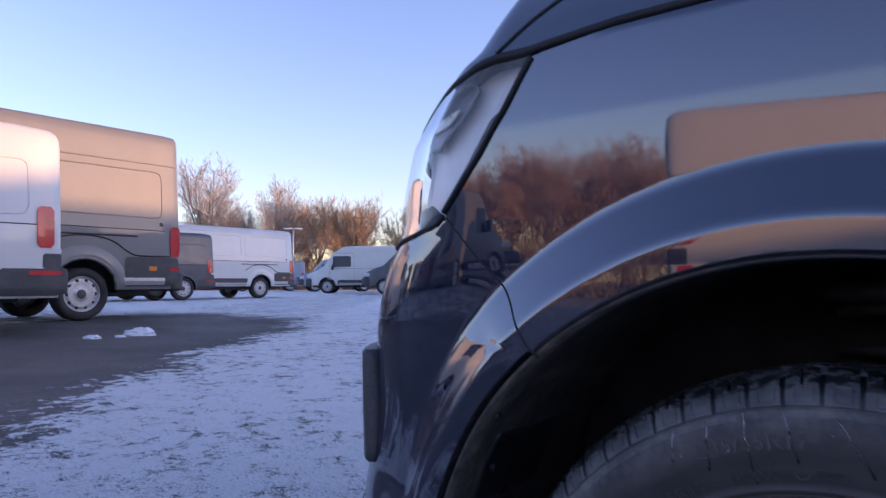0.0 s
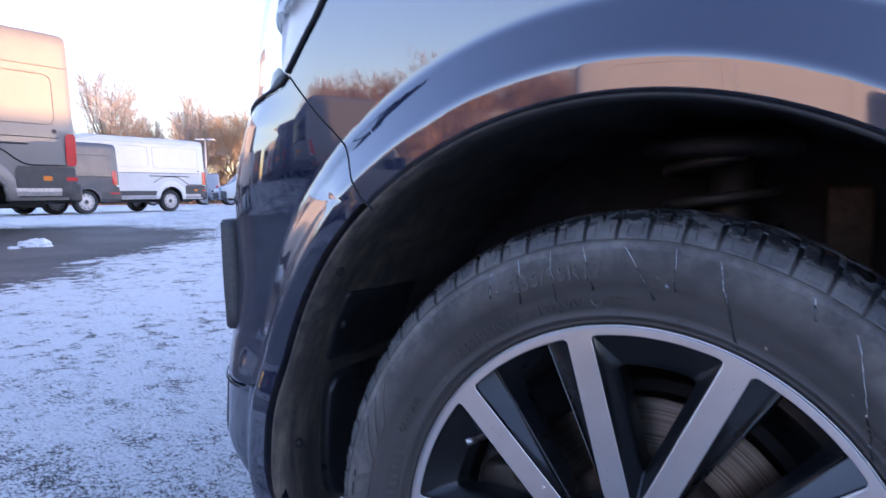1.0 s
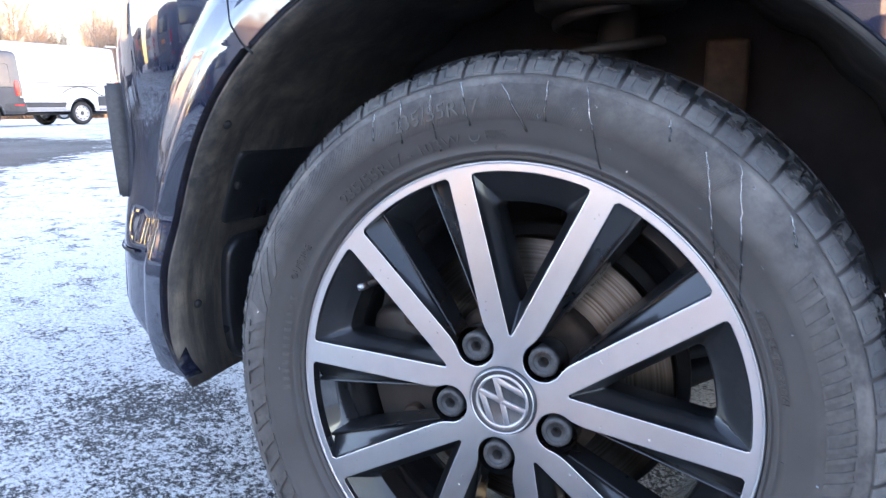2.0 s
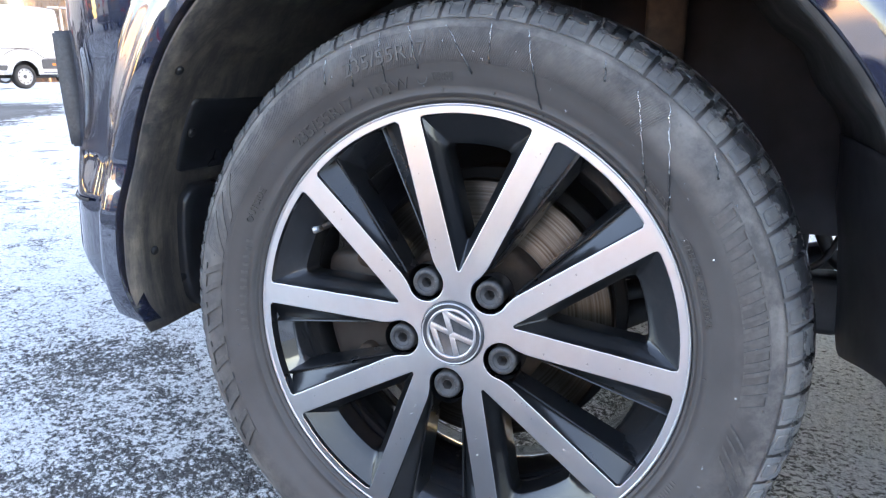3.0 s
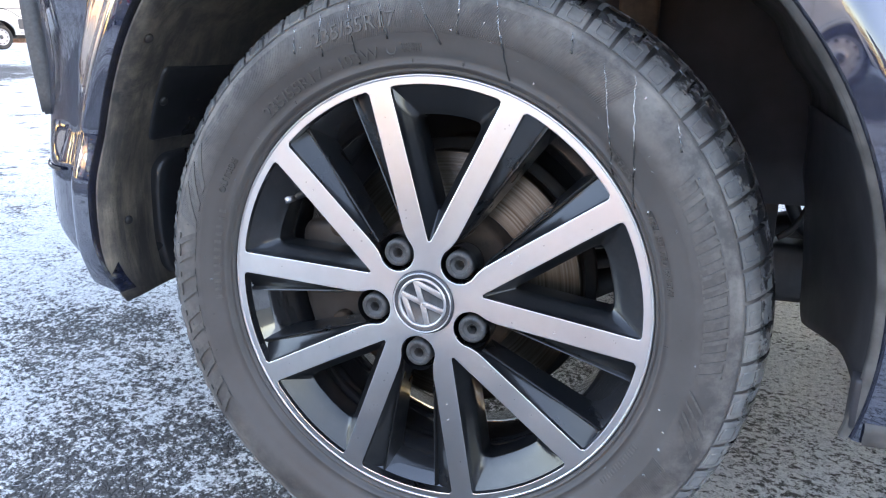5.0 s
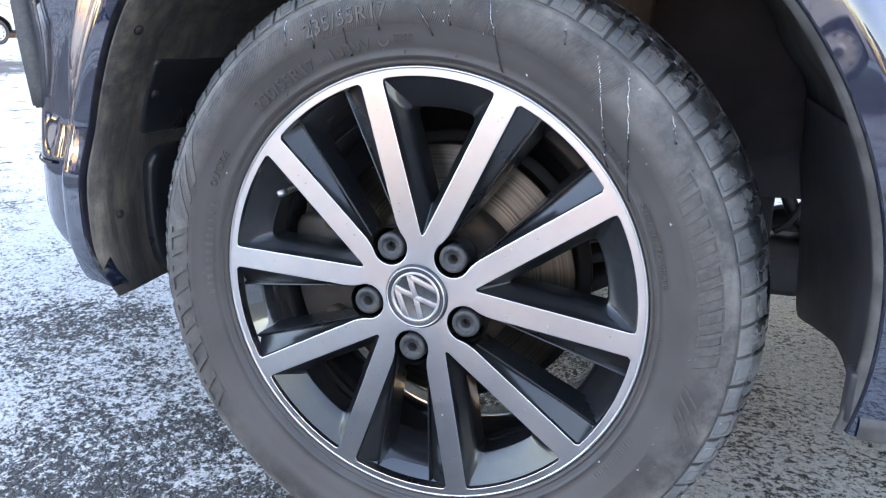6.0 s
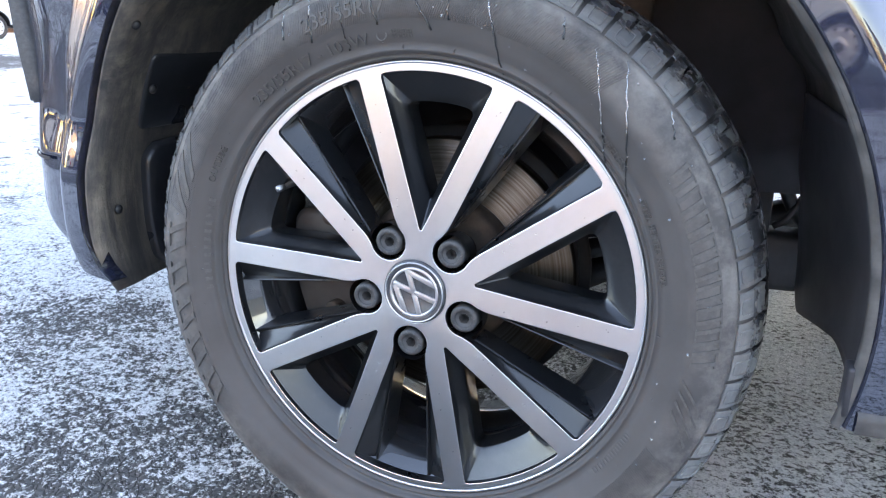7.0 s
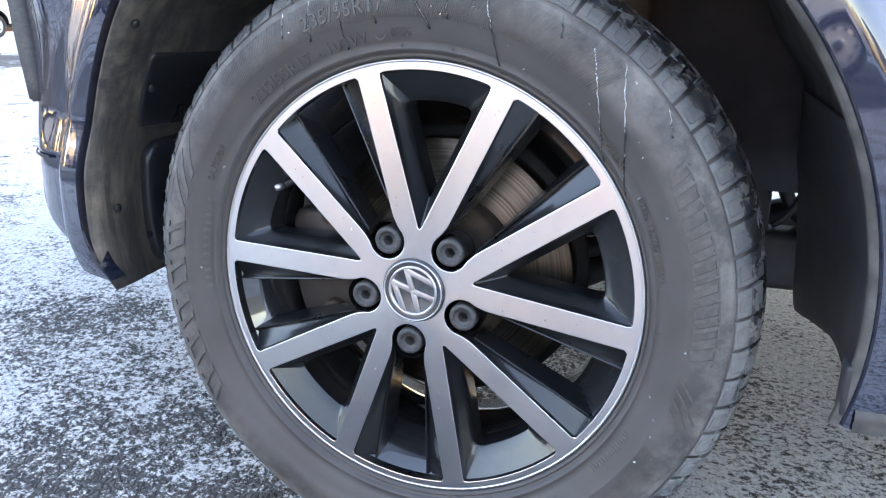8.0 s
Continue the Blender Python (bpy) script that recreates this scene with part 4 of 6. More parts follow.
def v_edges(k):
    """Both straight edges of a pointed window, from its tip to the rim."""
    mid = SPOKE0 + 54 + 72 * k
    return edge_points(polar(0.0675, mid - 1.0), polar(FACE_R, mid - 15.1), 12), edge_points(polar(0.0675, mid + 1.0), polar(FACE_R, mid + 15.1), 12), mid


def long_edges(k):
    """Both edges of a long window, from beside the bolt to the rim."""
    a = SPOKE0 + 72 * k
    return offset_line(a, +1, 0.080, 0.2240, 12, 0.0058, 0.0133), offset_line(a + 36, -1, 0.080, 0.2240, 12, 0.0058, 0.0133), a + 18


def rim_arc(p, q, n=12):
    a = math.degrees(math.atan2(p[1], p[0]))
    b = a + (math.degrees(math.atan2(q[1], q[0])) - a) % 360
    return [polar(FACE_R, a + (b - a) * j / n) for j in range(1, n)]


def window_loops():
    loops = []
    for k in range(5):
        e1, e2, mid = v_edges(k)
        loops.append(rounded(e1 + rim_arc(e1[-1], e2[-1]) + e2[::-1], 0.005, 2))
    for k in range(5):
        e1, e2, mid = long_edges(k)
        c = polar(0.0590, mid)
        cup = [(c[0] + 0.0195 * math.cos(radians(mid + 70 + j * 13.75)), c[1] + 0.0195 * math.sin(radians(mid + 70 + j * 13.75))) for j in range(17)]
        loops.append(rounded(e1 + rim_arc(e1[-1], e2[-1]) + e2[::-1] + cup, 0.003, 1))
    return loops


def dish(r):
    """How far the face falls back towards the hub."""
    return -0.001 * smooth01(0.20, 0.05, r)


def wheel_face():
    outer = [polar(0.2325, 360 * j / 240) for j in range(240)]
    hole = [polar(0.0345, 360 * j / 64) for j in range(64)]
    bm = fill_shape([outer, hole] + [dense(l, 0.006) for l in window_loops()], 0.012, 0.0010, "wheel_face")
    # cut the flat face finely, so that the dish bends it evenly
    for k in range(-18, 19):
        for axis in ((1, 0, 0), (0, 0, 1)):
            bmesh.ops.bisect_plane(bm, geom=bm.verts[:] + bm.edges[:] + bm.faces[:], dist=1e-5, plane_co=Vector(axis) * (0.0125 * k + 0.0031), plane_no=axis)
    for v in bm.verts:
        r = math.hypot(v.co.x, v.co.z)
        v.co.y += dish(r)
    for fc in bm.faces:
        fc.material_index = 0 if fc.normal.y < -0.55 else 1
    return bm


wheel = part("alloy_wheel", wheel_face(), [M_FACE, M_GLOSS], van, "two-tone diamond-cut ten-spoke alloy wheel", at=HUB, sharp=11)
# flange, barrel and inner rim
flange = [(0.2305, 0.0045), (0.2318, 0.0005), (0.2335, -0.0012), (0.2352, 0.0005), (0.2356, 0.005), (0.233, 0.012), (0.222, 0.020)]
part("rim_flange", lathe(flange, 200), M_FACE, wheel, "bright machined rim edge")
barrel = [(0.2290, 0.0105), (0.2255, 0.0145), (0.196, 0.050), (0.1955, 0.075), (0.197, 0.12), (0.203, 0.165), (0.22, 0.175)]
part("rim_barrel", lathe([(r, y) for r, y in barrel][::-1], 120), M_BARREL, wheel, "glossy black inner barrel")


def flank(edge, mid, profile):
    """Black sloping flank of a spoke along a window's edge. profile(t): steps (inwards, depth) across it, t from hub to rim."""
    rows = []
    n = len(edge) - 1
    for k, (x, z) in enumerate(edge):
        t = k / n
        a, b = edge[max(k - 1, 0)], edge[min(k + 1, n)]
        d = Vector((b[0] - a[0], b[1] - a[1])).normalized()
        w = Vector((-d.y, d.x))
        m = Vector(polar(0.15, mid)) - Vector((x, z))
        if w.dot(m) < 0:
            w = -w
        base = dish(math.hypot(x, z))
        rows.append([(x + w.x * i, base + y, z + w.y * i) for i, y in profile(t)])
    bm = grid_bm(rows)
    for e in bm.edges:
        if len(e.link_faces) == 2 and e.calc_face_angle(0) > 0.5:
            e.smooth = False
    return bm


def v_pocket(k):
    """Black pocket of a pointed window: even sloping sides and a broad ledge at the rim round a smaller rounded hole."""
    e1, e2, mid = v_edges(k)
    outer = e1 + rim_arc(e1[-1], e2[-1], 16) + e2[::-1]
    outer = outer + outer[:1]
    c, s = math.cos(radians(mid)), math.sin(radians(mid))
    slope = (FACE_R * math.sin(radians(15.1)) - 0.0012) / (FACE_R * math.cos(radians(15.1)) - 0.0675)
    drop = 0.0112 * math.hypot(1, slope)
    tip = 0.0675 + (drop - 0.0012) / slope
    side = 0.1915, 0.0012 + slope * (0.1915 - 0.0675) - drop
    hole = [(tip, 0.0), (side[0], -side[1])] + [(0.1955 * math.cos(a), 0.1955 * math.sin(a)) for a in (-0.09, 0.0, 0.09)] + [side]
    hole = dense(rounded(hole, [0.004, 0.012, 0.01, 0.01, 0.01, 0.012], 5), 0.004)
    hole = [(u * c - v * s, u * s + v * c) for u, v in hole]
    hole = hole + hole[:1]
    mid_pt = polar(0.165, mid)
    angs = sorted(set(round(math.atan2(z - mid_pt[1], x - mid_pt[0]), 4) for x, z in outer + hole))
    rows = []
    for a in angs + angs[:1]:
        far, near = in_left(outer, mid_pt, a), in_left(hole, mid_pt, a)
        if far is None or near is None:
            continue
        row = []
        for t, y in ((0.0, 0.0012), (0.03, 0.0045), (0.30, 0.0095), (0.65, 0.0155), (0.93, 0.0205), (1.0, 0.0225), (1.03, 0.026), (1.05, 0.048)):
            d = far + (near - far) * t
            x, z = mid_pt[0] + d * math.cos(a), mid_pt[1] + d * math.sin(a)
            row.append((x, y + dish(math.hypot(x, z)), z))
        rows.append(row)
    bm = grid_bm(rows)
    bmesh.ops.recalc_face_normals(bm, faces=bm.faces[:])
    return bm


def long_profile(t):
    w = 0.0018 + 0.0235 * t
    y = 0.0135 + 0.0045 * t
    return [(0.0, 0.0012), (0.0010, 0.0036), (w * 0.45, 0.0080 + 0.0030 * t), (w * 0.84, y - 0.0020), (w - 0.0010, y - 0.0052), (w, y - 0.0058), (w + 0.0010, y - 0.0044), (w + 0.0015 + 0.0065 * t, y + 0.026)]


for k in range(5):
    e1, e2, mid = v_edges(k)
    part("window_pocket", v_pocket(k), M_BLACKGLOSS, wheel, sharp=28)
    e1, e2, mid = long_edges(k)
    for e in (e1, e2):
        part("spoke_flank", flank(e, mid, long_profile), M_GLOSS, wheel, sharp=20)

# wheel bolts with grey caps
bolt_profile = [(0.0145, 0.030), (0.0150, 0.004), (0.0142, 0.0012), (0.0130, 0.0), (0.0098, 0.0), (0.0092, 0.0012), (0.0088, 0.0026), (0.0062, 0.0030), (0.0052, 0.0036), (0.0048, 0.0170), (0.0, 0.0172)]
bolt_bm = lathe(bolt_profile[::-1], 40)
bolt_me = None
for k in range(5):
    x, z = polar(0.0590, SPOKE0 + 18 + 72 * k)
    if bolt_me is None:
        ob = part("wheel_bolt", bolt_bm, M_BOLT, wheel, "black capped wheel bolt", at=pose(x, -0.001, z))
        bolt_me = ob.data
    else:
        ob = new("wheel_bolt", bolt_me)
        ob.parent = wheel
        ob.matrix_basis = pose(x, -0.001, z, 0, 0, 0)
        tagged(ob, "black capped wheel bolt")
    # small raised marks round each cap
    bm = bmesh.new()
    for j in range(10):
        a = 36 * j + 11 * k
        px, pz = polar(0.0115, a)
        one = box_bm(0.0018 if j % 3 else 0.0009, 0.0005, 0.0019)
        bmesh.ops.transform(one, matrix=pose(px, -0.0002, pz, 0, 90 - a, 0), verts=one.verts)
        merge(bm, one)
    part("cap_mark", bm, M_CAPFIELD, wheel, at=pose(x, -0.001, z), smooth=False)
    cup = lathe([(0.0, 0.036), (0.0195, 0.036), (0.0205, 0.030), (0.0203, 0.012)], 32)
    part("bolt_recess", cup, M_GLOSS, wheel, at=pose(x, -0.011, z))
    sock = lathe([(0.0, 0.012), (0.0046, 0.012), (0.0052, 0.0), (0.0057, 0.0004)], 6)
    part("bolt_socket", sock, M_GAP, wheel, at=pose(x, 0.0014, z))

# centre cap with a plain chrome device
part("centre_cap", lathe([(0.0, 0.0085), (0.0265, 0.0085), (0.0275, 0.0075), (0.0330, 0.0070), (0.0345, 0.0085), (0.0350, 0.018)], 64), M_CAPFIELD, wheel, "grey enamel centre cap with chrome ring", at=pose(0, -0.011, 0))
part("cap_ring", lathe([(0.0240, 0.0088), (0.0245, 0.0066), (0.0259, 0.0058), (0.0273, 0.0066), (0.0278, 0.0088)], 64), M_SILVER, wheel, "chrome ring", at=pose(0, -0.011, 0))
part("cap_edge", lathe([(0.0312, 0.0080), (0.0318, 0.0056), (0.0326, 0.0056), (0.0332, 0.0085)], 64), M_SILVER, wheel, "thin bright edge of the cap", at=pose(0, -0.011, 0))
for (x0, z0), (x1, z1) in (((-0.0105, 0.0190), (-0.0005, 0.0012)), ((0.0105, 0.0190), (0.0005, 0.0012)), ((-0.0200, 0.0080), (-0.0088, -0.0178)), ((-0.0088, -0.0178), (-0.0006, -0.0012)),
                           ((0.0006, -0.0012), (0.0088, -0.0178)), ((0.0088, -0.0178), (0.0200, 0.0080))):
    x0, z0, x1, z1 = (1.17 * q for q in (x0, z0, x1, z1))
    one = box_bm(math.hypot(x1 - x0, z1 - z0) + 0.003, 0.0026, 0.0058, 0.0007)
    bmesh.ops.transform(one, matrix=pose((x0 + x1) / 2, 0.0078, (z0 + z1) / 2, 0, -math.degrees(math.atan2(z1 - z0, x1 - x0)), 0), verts=one.verts)
    part("cap_bar", one, M_SILVER, wheel, at=pose(0, -0.011, 0, 0, 136, 0))

# valve stem
vx, vz = polar(0.192, 148.5)
part("valve", tube_bm([(0.016, 0.030, 0.006), (0.006, 0.018, 0.002), (-0.006, 0.004, -0.004)], [0.0058, 0.0052, 0.0046], 12), M_BLACK, wheel, "black rubber valve", at=pose(vx, 0.022, vz))
part("valve_cap", tube_bm([(-0.006, 0.004, -0.004), (-0.011, -0.002, -0.007), (-0.0125, -0.004, -0.008)], [0.0045, 0.0043, 0.0030], 12), M_SILVER, wheel, "bright valve tip", at=pose(vx, 0.022, vz))

# tyre: carcass and sidewall, then the shoulder blocks and centre ribs of the tread
SIDE = [(0.2290, 0.014), (0.2345, 0.0045), (0.2358, 0.0010), (0.2372, -0.0038), (0.2390, -0.0042), (0.2398, -0.0024), (0.2412, -0.0070), (0.2436, -0.0105), (0.2452, -0.0110), (0.2462, -0.0092), (0.2520, -0.0135),
        (0.2620, -0.0185), (0.2700, -0.0210), (0.2706, -0.0216), (0.2800, -0.0228), (0.2900, -0.0222), (0.2990, -0.0195), (0.3050, -0.0160), (0.3085, -0.0140), (0.3100, -0.0140),
        (0.3118, -0.0105), (0.3180, -0.0045), (0.3240, 0.0030), (0.3290, 0.0120), (0.3325, 0.0230), (0.3345, 0.040), (0.3350, 0.060), (0.3355, 0.110)]
tyre_profile = SIDE + [(r, 0.22 - y) for r, y in SIDE[::-1][1:]]
part("tyre", lathe(tyre_profile, 220), M_RUBBER, wheel, "weathered black tyre wet with melted frost")


def shoulder_block(da, notch):
    """One tread block at angle 0: wraps from the sidewall over the shoulder."""
    prof = [(0.3120, -0.0095), (0.3135, -0.0112), (0.3200, -0.0055), (0.3262, 0.0018), (0.3318, 0.0105), (0.3362, 0.0205), (0.3395, 0.0330), (0.3412, 0.0470), (0.3418, 0.0560), (0.335, 0.0570)]
    rows = []
    for k, t in enumerate((-1, -0.93, -0.12, 0.0, 0.12, 0.93, 1)):
        row = []
        for j, (r, y) in enumerate(prof):
            rr = r
            if k in (0, 6):
                rr = r - (0.0006, 0.0006, 0.0008, 0.0016, 0.0040, 0.0075, 0.0085, 0.0085, 0.0085, 0.0075)[j]
            if notch and k == 3 and 3 < j < 8:
                rr = r - 0.0065
            a = da * t + 0.012 * (y / 0.05)
            row.append((rr * math.cos(a), y, rr * math.sin(a)))
        rows.append(row)
    bm = grid_bm(rows)
    # rounded pad outline moulded on the shoulder
    face = sorted((r, y) for r, y in prof[1:7])
    loop = []
    for q in range(24):
        w = 2 * math.pi * q / 24
        u = math.copysign(abs(math.cos(w)) ** 0.35, math.cos(w))
        v = math.copysign(abs(math.sin(w)) ** 0.35, math.sin(w))
        r = 0.3220 + 0.0062 * v
        y = lerp_table(face, r)
        a = da * (-0.10 + 0.52 * u) + 0.012 * (y / 0.05)
        loop.append((r * math.cos(a), y - 0.0002, r * math.sin(a)))
    tube_bm(loop + loop[:1], 0.0009, 4, bm, cap=False)
    return bm


N_BLOCK = 68
blocks = []
for kind in range(2):
    bm = shoulder_block(math.pi / N_BLOCK * (0.905 if kind == 0 else 0.87), kind == 0)
    me = bpy.data.meshes.new("tread_block")
    bm.to_mesh(me)
    bm.free()
    me.materials.append(M_TREAD)
    blocks.append(me)
for i in range(N_BLOCK):
    ob = new("tread_block", blocks[i % 2])
    ob.parent = wheel
    ob.matrix_basis = pose(0, 0, 0, 0, 360 * i / N_BLOCK, 0)
for y0, y1 in ((0.066, 0.098), (0.106, 0.138), (0.146, 0.158)):
    part("tread_rib", lathe([(0.335, y0), (0.3428, y0 + 0.002), (0.3436, (y0 + y1) / 2), (0.3428, y1 - 0.002), (0.335, y1)], 220), M_TREAD, wheel)
bm = shoulder_block(math.pi / N_BLOCK * 0.9, False)
for v in bm.verts:
    v.co.y = 0.22 - v.co.y
bmesh.ops.reverse_faces(bm, faces=bm.faces[:])
inner_me = bpy.data.meshes.new("inner_tread_block")
bm.to_mesh(inner_me)
bm.free()
inner_me.materials.append(M_TREAD)
for i in range(N_BLOCK):
    ob = new("inner_tread_block", inner_me)
    ob.parent = wheel
    ob.matrix_basis = pose(0, 0, 0, 0, 360 * (i + 0.5) / N_BLOCK, 0)


def side_y(r):
    return lerp_table([(a, b) for a, b in SIDE[:20]], r)


def ring_words(words, size, r, deg, depth=0.0015, squash=1.0, inward=False):
    """Raised words bent round the sidewall, their middle at deg. inward: the letters' feet point outwards."""
    bm = text_bm(words, size, depth)
    sgn = -1 if inward else 1
    for v in bm.verts:
        x, y, d = v.co
        rr = r + sgn * y
        a = radians(deg) - sgn * x * squash / r
        v.co = (rr * math.cos(a), side_y(rr) - d - depth * 0.2, rr * math.sin(a))
    bmesh.ops.recalc_face_normals(bm, faces=bm.faces[:])
    return bm


part("tyre_lettering", ring_words("235/55R17", 0.0205, 0.2790, 103.5, squash=1.0), M_LETTER, wheel, smooth=False)
part("tyre_lettering", ring_words("235/55R17 - 103W", 0.0150, 0.2520, 115.8, squash=1.24), M_LETTER, wheel, smooth=False)
part("tyre_lettering", ring_words("OUTSIDE", 0.0095, 0.2545, 151.5, squash=1.15), M_LETTER, wheel, smooth=False)
part("tyre_lettering", ring_words("TUBELESS", 0.0085, 0.2475, 39.5, squash=1.1), M_LETTER, wheel, smooth=False)
part("tyre_lettering", ring_words("STEEL BELTED RADIAL", 0.0080, 0.2475, 18.5, squash=1.05), M_LETTER, wheel, smooth=False)


def ring_bars(r, deg0, deg1, count, height, fill=0.62, slant=0.0, depth=0.0011, hollow=False):
    """A row of raised bars round the sidewall in place of unreadable or brand writing."""
    bm = bmesh.new()
    step = (deg1 - deg0) / count
    for i in range(count):
        mid = deg0 + step * (i + 0.5)
        for lo, hi in (((0.0, 0.26), (0.74, 1.0)) if hollow else ((0.0, 1.0),)):
            rows = []
            for k in range(5):
                rr = r + height * (k / 4 - 0.5)
                row = []
                for u in (lo, hi):
                    a = radians(mid + step * fill * (u - 0.5) + slant * (k / 4 - 0.5))
                    row.append((rr * math.cos(a), side_y(rr) - depth, rr * math.sin(a)))
                rows.append(row)
            one = grid_bm(rows)
            solid(one, -depth * 2)
            merge(bm, one)
        if hollow:
            for e in (-0.5, 0.43):
                rows = []
                for k in range(2):
                    rr = r + height * (e + 0.07 * k)
                    rows.append([(rr * math.cos(radians(mid + step * fill * (u - 0.5))), side_y(rr) - depth, rr * math.sin(radians(mid + step * fill * (u - 0.5)))) for u in (0, 0.5, 1.0)])
                one = grid_bm(rows)
                solid(one, -depth * 2)
                merge(bm, one)
    return bm


for i in range(9):
    a = 31.0 - 37.0 * (i + 1) / 9
    part("brand_bar", ring_bars(0.2885, a, a + 37.0 / 9, 1, 0.0215, 0.74, 1.2, 0.0005, True), M_LETTER, wheel, smooth=False)
for i in range(5):
    a = 168.0 + 46.0 * i / 5
    part("brand_bar", ring_bars(0.2870, a, a + 46.0 / 5, 1, 0.0240, 0.62, 3.0, 0.0007, True), M_LETTER, wheel, smooth=False)
for i in range(4):
    part("slash_mark", ring_bars(0.2880, -20.0 + 2.25 * i, -17.75 + 2.25 * i, 1, 0.026, 0.26, -6.0, 0.0007), M_LETTER, wheel, smooth=False)
for i in range(3):
    part("slash_mark", ring_bars(0.2880, 151.0 + 4.67 * i, 155.67 + 4.67 * i, 1, 0.024, 0.42, -8.0, 0.0005), M_LETTER, wheel, smooth=False)
tagged(part("sidewall_code", ring_bars(0.2520, 160.0, 186.0, 12, 0.0065, 0.42), M_LETTER, wheel, smooth=False), kind="stuff")
tagged(part("sidewall_code", ring_bars(0.2540, -39.0, -26.0, 16, 0.0050, 0.42), M_LETTER, wheel, smooth=False), kind="stuff")
tagged(part("sidewall_code", ring_bars(0.2610, 89.2, 94.0, 9, 0.0030, 0.5), M_LETTER, wheel, smooth=False), kind="stuff")
tagged(part("sidewall_code", ring_bars(0.2565, 89.2, 94.0, 8, 0.0030, 0.5), M_LETTER, wheel, smooth=False), kind="stuff")
bm = lathe([(0.0042, 0.0), (0.0050, -0.0012), (0.0058, 0.0)], 24)
cx, cz = polar(0.2585, 96.2)
part("approval_ring", bm, M_LETTER, wheel, at=pose(cx, side_y(0.2585), cz))


def hatch(deg0, deg1, r0, r1, n):
    """Band of fine raised ribs on the upper sidewall."""
    bm = bmesh.new()
    for i in range(n):
        a = deg0 + (deg1 - deg0) * i / n
        rows = []
        for k in range(6):
            rr = r0 + (r1 - r0) * k / 5
            lean = -2.2 * k / 5
            rows.append([(rr * math.cos(radians(a + lean + d)), side_y(rr) - e, rr * math.sin(radians(a + lean + d))) for d, e in ((-0.13, -0.0002), (0.0, 0.0011), (0.13, -0.0002))])
        grid_bm(rows, bm=bm)
    return bm


tagged(part("hatched_band", hatch(50.0, 168.0, 0.2720, 0.3040, 267), M_RUBBER, wheel), kind="stuff")
tagged(part("hatched_band", hatch(-75.0, -25.0, 0.2720, 0.3040, 110), M_RUBBER, wheel), kind="stuff")
for a in (124.5, 92.0, 80.0, 57.0, -2.0, 176.0):
    bm = tube_bm([(0, 0, 0), (0.004, -0.0014, 0.0015), (0.010, -0.0012, 0.001), (0.012, -0.0002, 0.0)], [0.0005, 0.0007, 0.0007, 0.0005], 6)
    x, z = polar(0.2430, a)
    part("mould_mark", bm, M_RUBBER, wheel, at=pose(x, side_y(0.2430), z, 0, -a + 18, 0))


# melted frost running down the sidewall
def streak(bmw, bmd, start, end, seed):
    rng = random.Random(seed)
    (x0, z0), (x1, z1) = polar(start[1], start[0]), polar(end[1], end[0])
    n = max(8, int(math.hypot(x1 - x0, z1 - z0) / 0.006))
    pts = []
    for i in range(n + 1):
        t = i / n
        x = x0 + (x1 - x0) * t ** 0.8 + rng.uniform(-0.0009, 0.0009)
        z = z0 + (z1 - z0) * t
        r = math.hypot(x, z)
        pts.append((x, side_y(min(r, 0.309)) - 0.0006, z))
    k = max(3, int(n * rng.uniform(0.4, 0.6)))
    tube_bm(pts[:k + 1], [0.0003 + 0.0004 * rng.random() for _ in pts[:k + 1]], 6, bmw)
    tube_bm(pts[k:], [0.0004 + 0.0005 * rng.random() for _ in pts[k:-1]] + [0.0012], 6, bmd)
    for i in range(n):
        if rng.random() < 0.35:
            one = bmesh.new()
            bmesh.ops.create_icosphere(one, subdivisions=1, radius=rng.uniform(0.0006, 0.0014), matrix=Matrix.Translation(pts[i]))
            merge(bmw, one)


RUNS = (((116.0, 0.309), (117.5, 0.284)), ((110.0, 0.309), (111.8, 0.2688)), ((104.0, 0.309), (104.6, 0.251)), ((98.0, 0.309), (96.4, 0.268)), ((90.5, 0.305), (85.0, 0.262)),
        ((82.5, 0.308), (81.4, 0.2726)), ((76.0, 0.308), (68.3, 0.240)), ((54.5, 0.300), (38.3, 0.2375)), ((49.6, 0.309), (29.7, 0.239)), ((39.3, 0.309), (35.2, 0.299)), ((62.0, 0.308), (60.0, 0.292)))
for i, (start, end) in enumerate(RUNS):
    wet, dark = bmesh.new(), bmesh.new()
    streak(wet, dark, start, end, i)
    part("water_streak", wet, M_WATER, wheel, "beads of melted frost")
    part("wet_trail", dark, M_WETLINE, wheel, "dark wet trail on the rubber")
# single drops
rd = random.Random(21)
drops = bmesh.new()
for i in range(70):
    r, a = rd.uniform(0.246, 0.305), rd.uniform(-60, 200)
    x, z = polar(r, a)
    one = bmesh.new()
    bmesh.ops.create_icosphere(one, subdivisions=1, radius=rd.uniform(0.0006, 0.0016), matrix=Matrix.Translation((x, side_y(r) - 0.0004, z)))
    merge(drops, one)
for i in range(40):
    k = rd.randrange(10)
    t = rd.uniform(0.1, 0.95)
    r = 0.075 + 0.14 * t
    x, z = polar(r, SPOKE0 + 36 * k + rd.uniform(-2.0, 2.0))
    one = bmesh.new()
    bmesh.ops.create_icosphere(one, subdivisions=1, radius=rd.uniform(0.0006, 0.0014), matrix=Matrix.Translation((x, dish(r) - 0.0001, z)))
    merge(drops, one)
tagged(part("water_drops", drops, M_WATER, wheel, "scattered water drops"), kind="stuff")

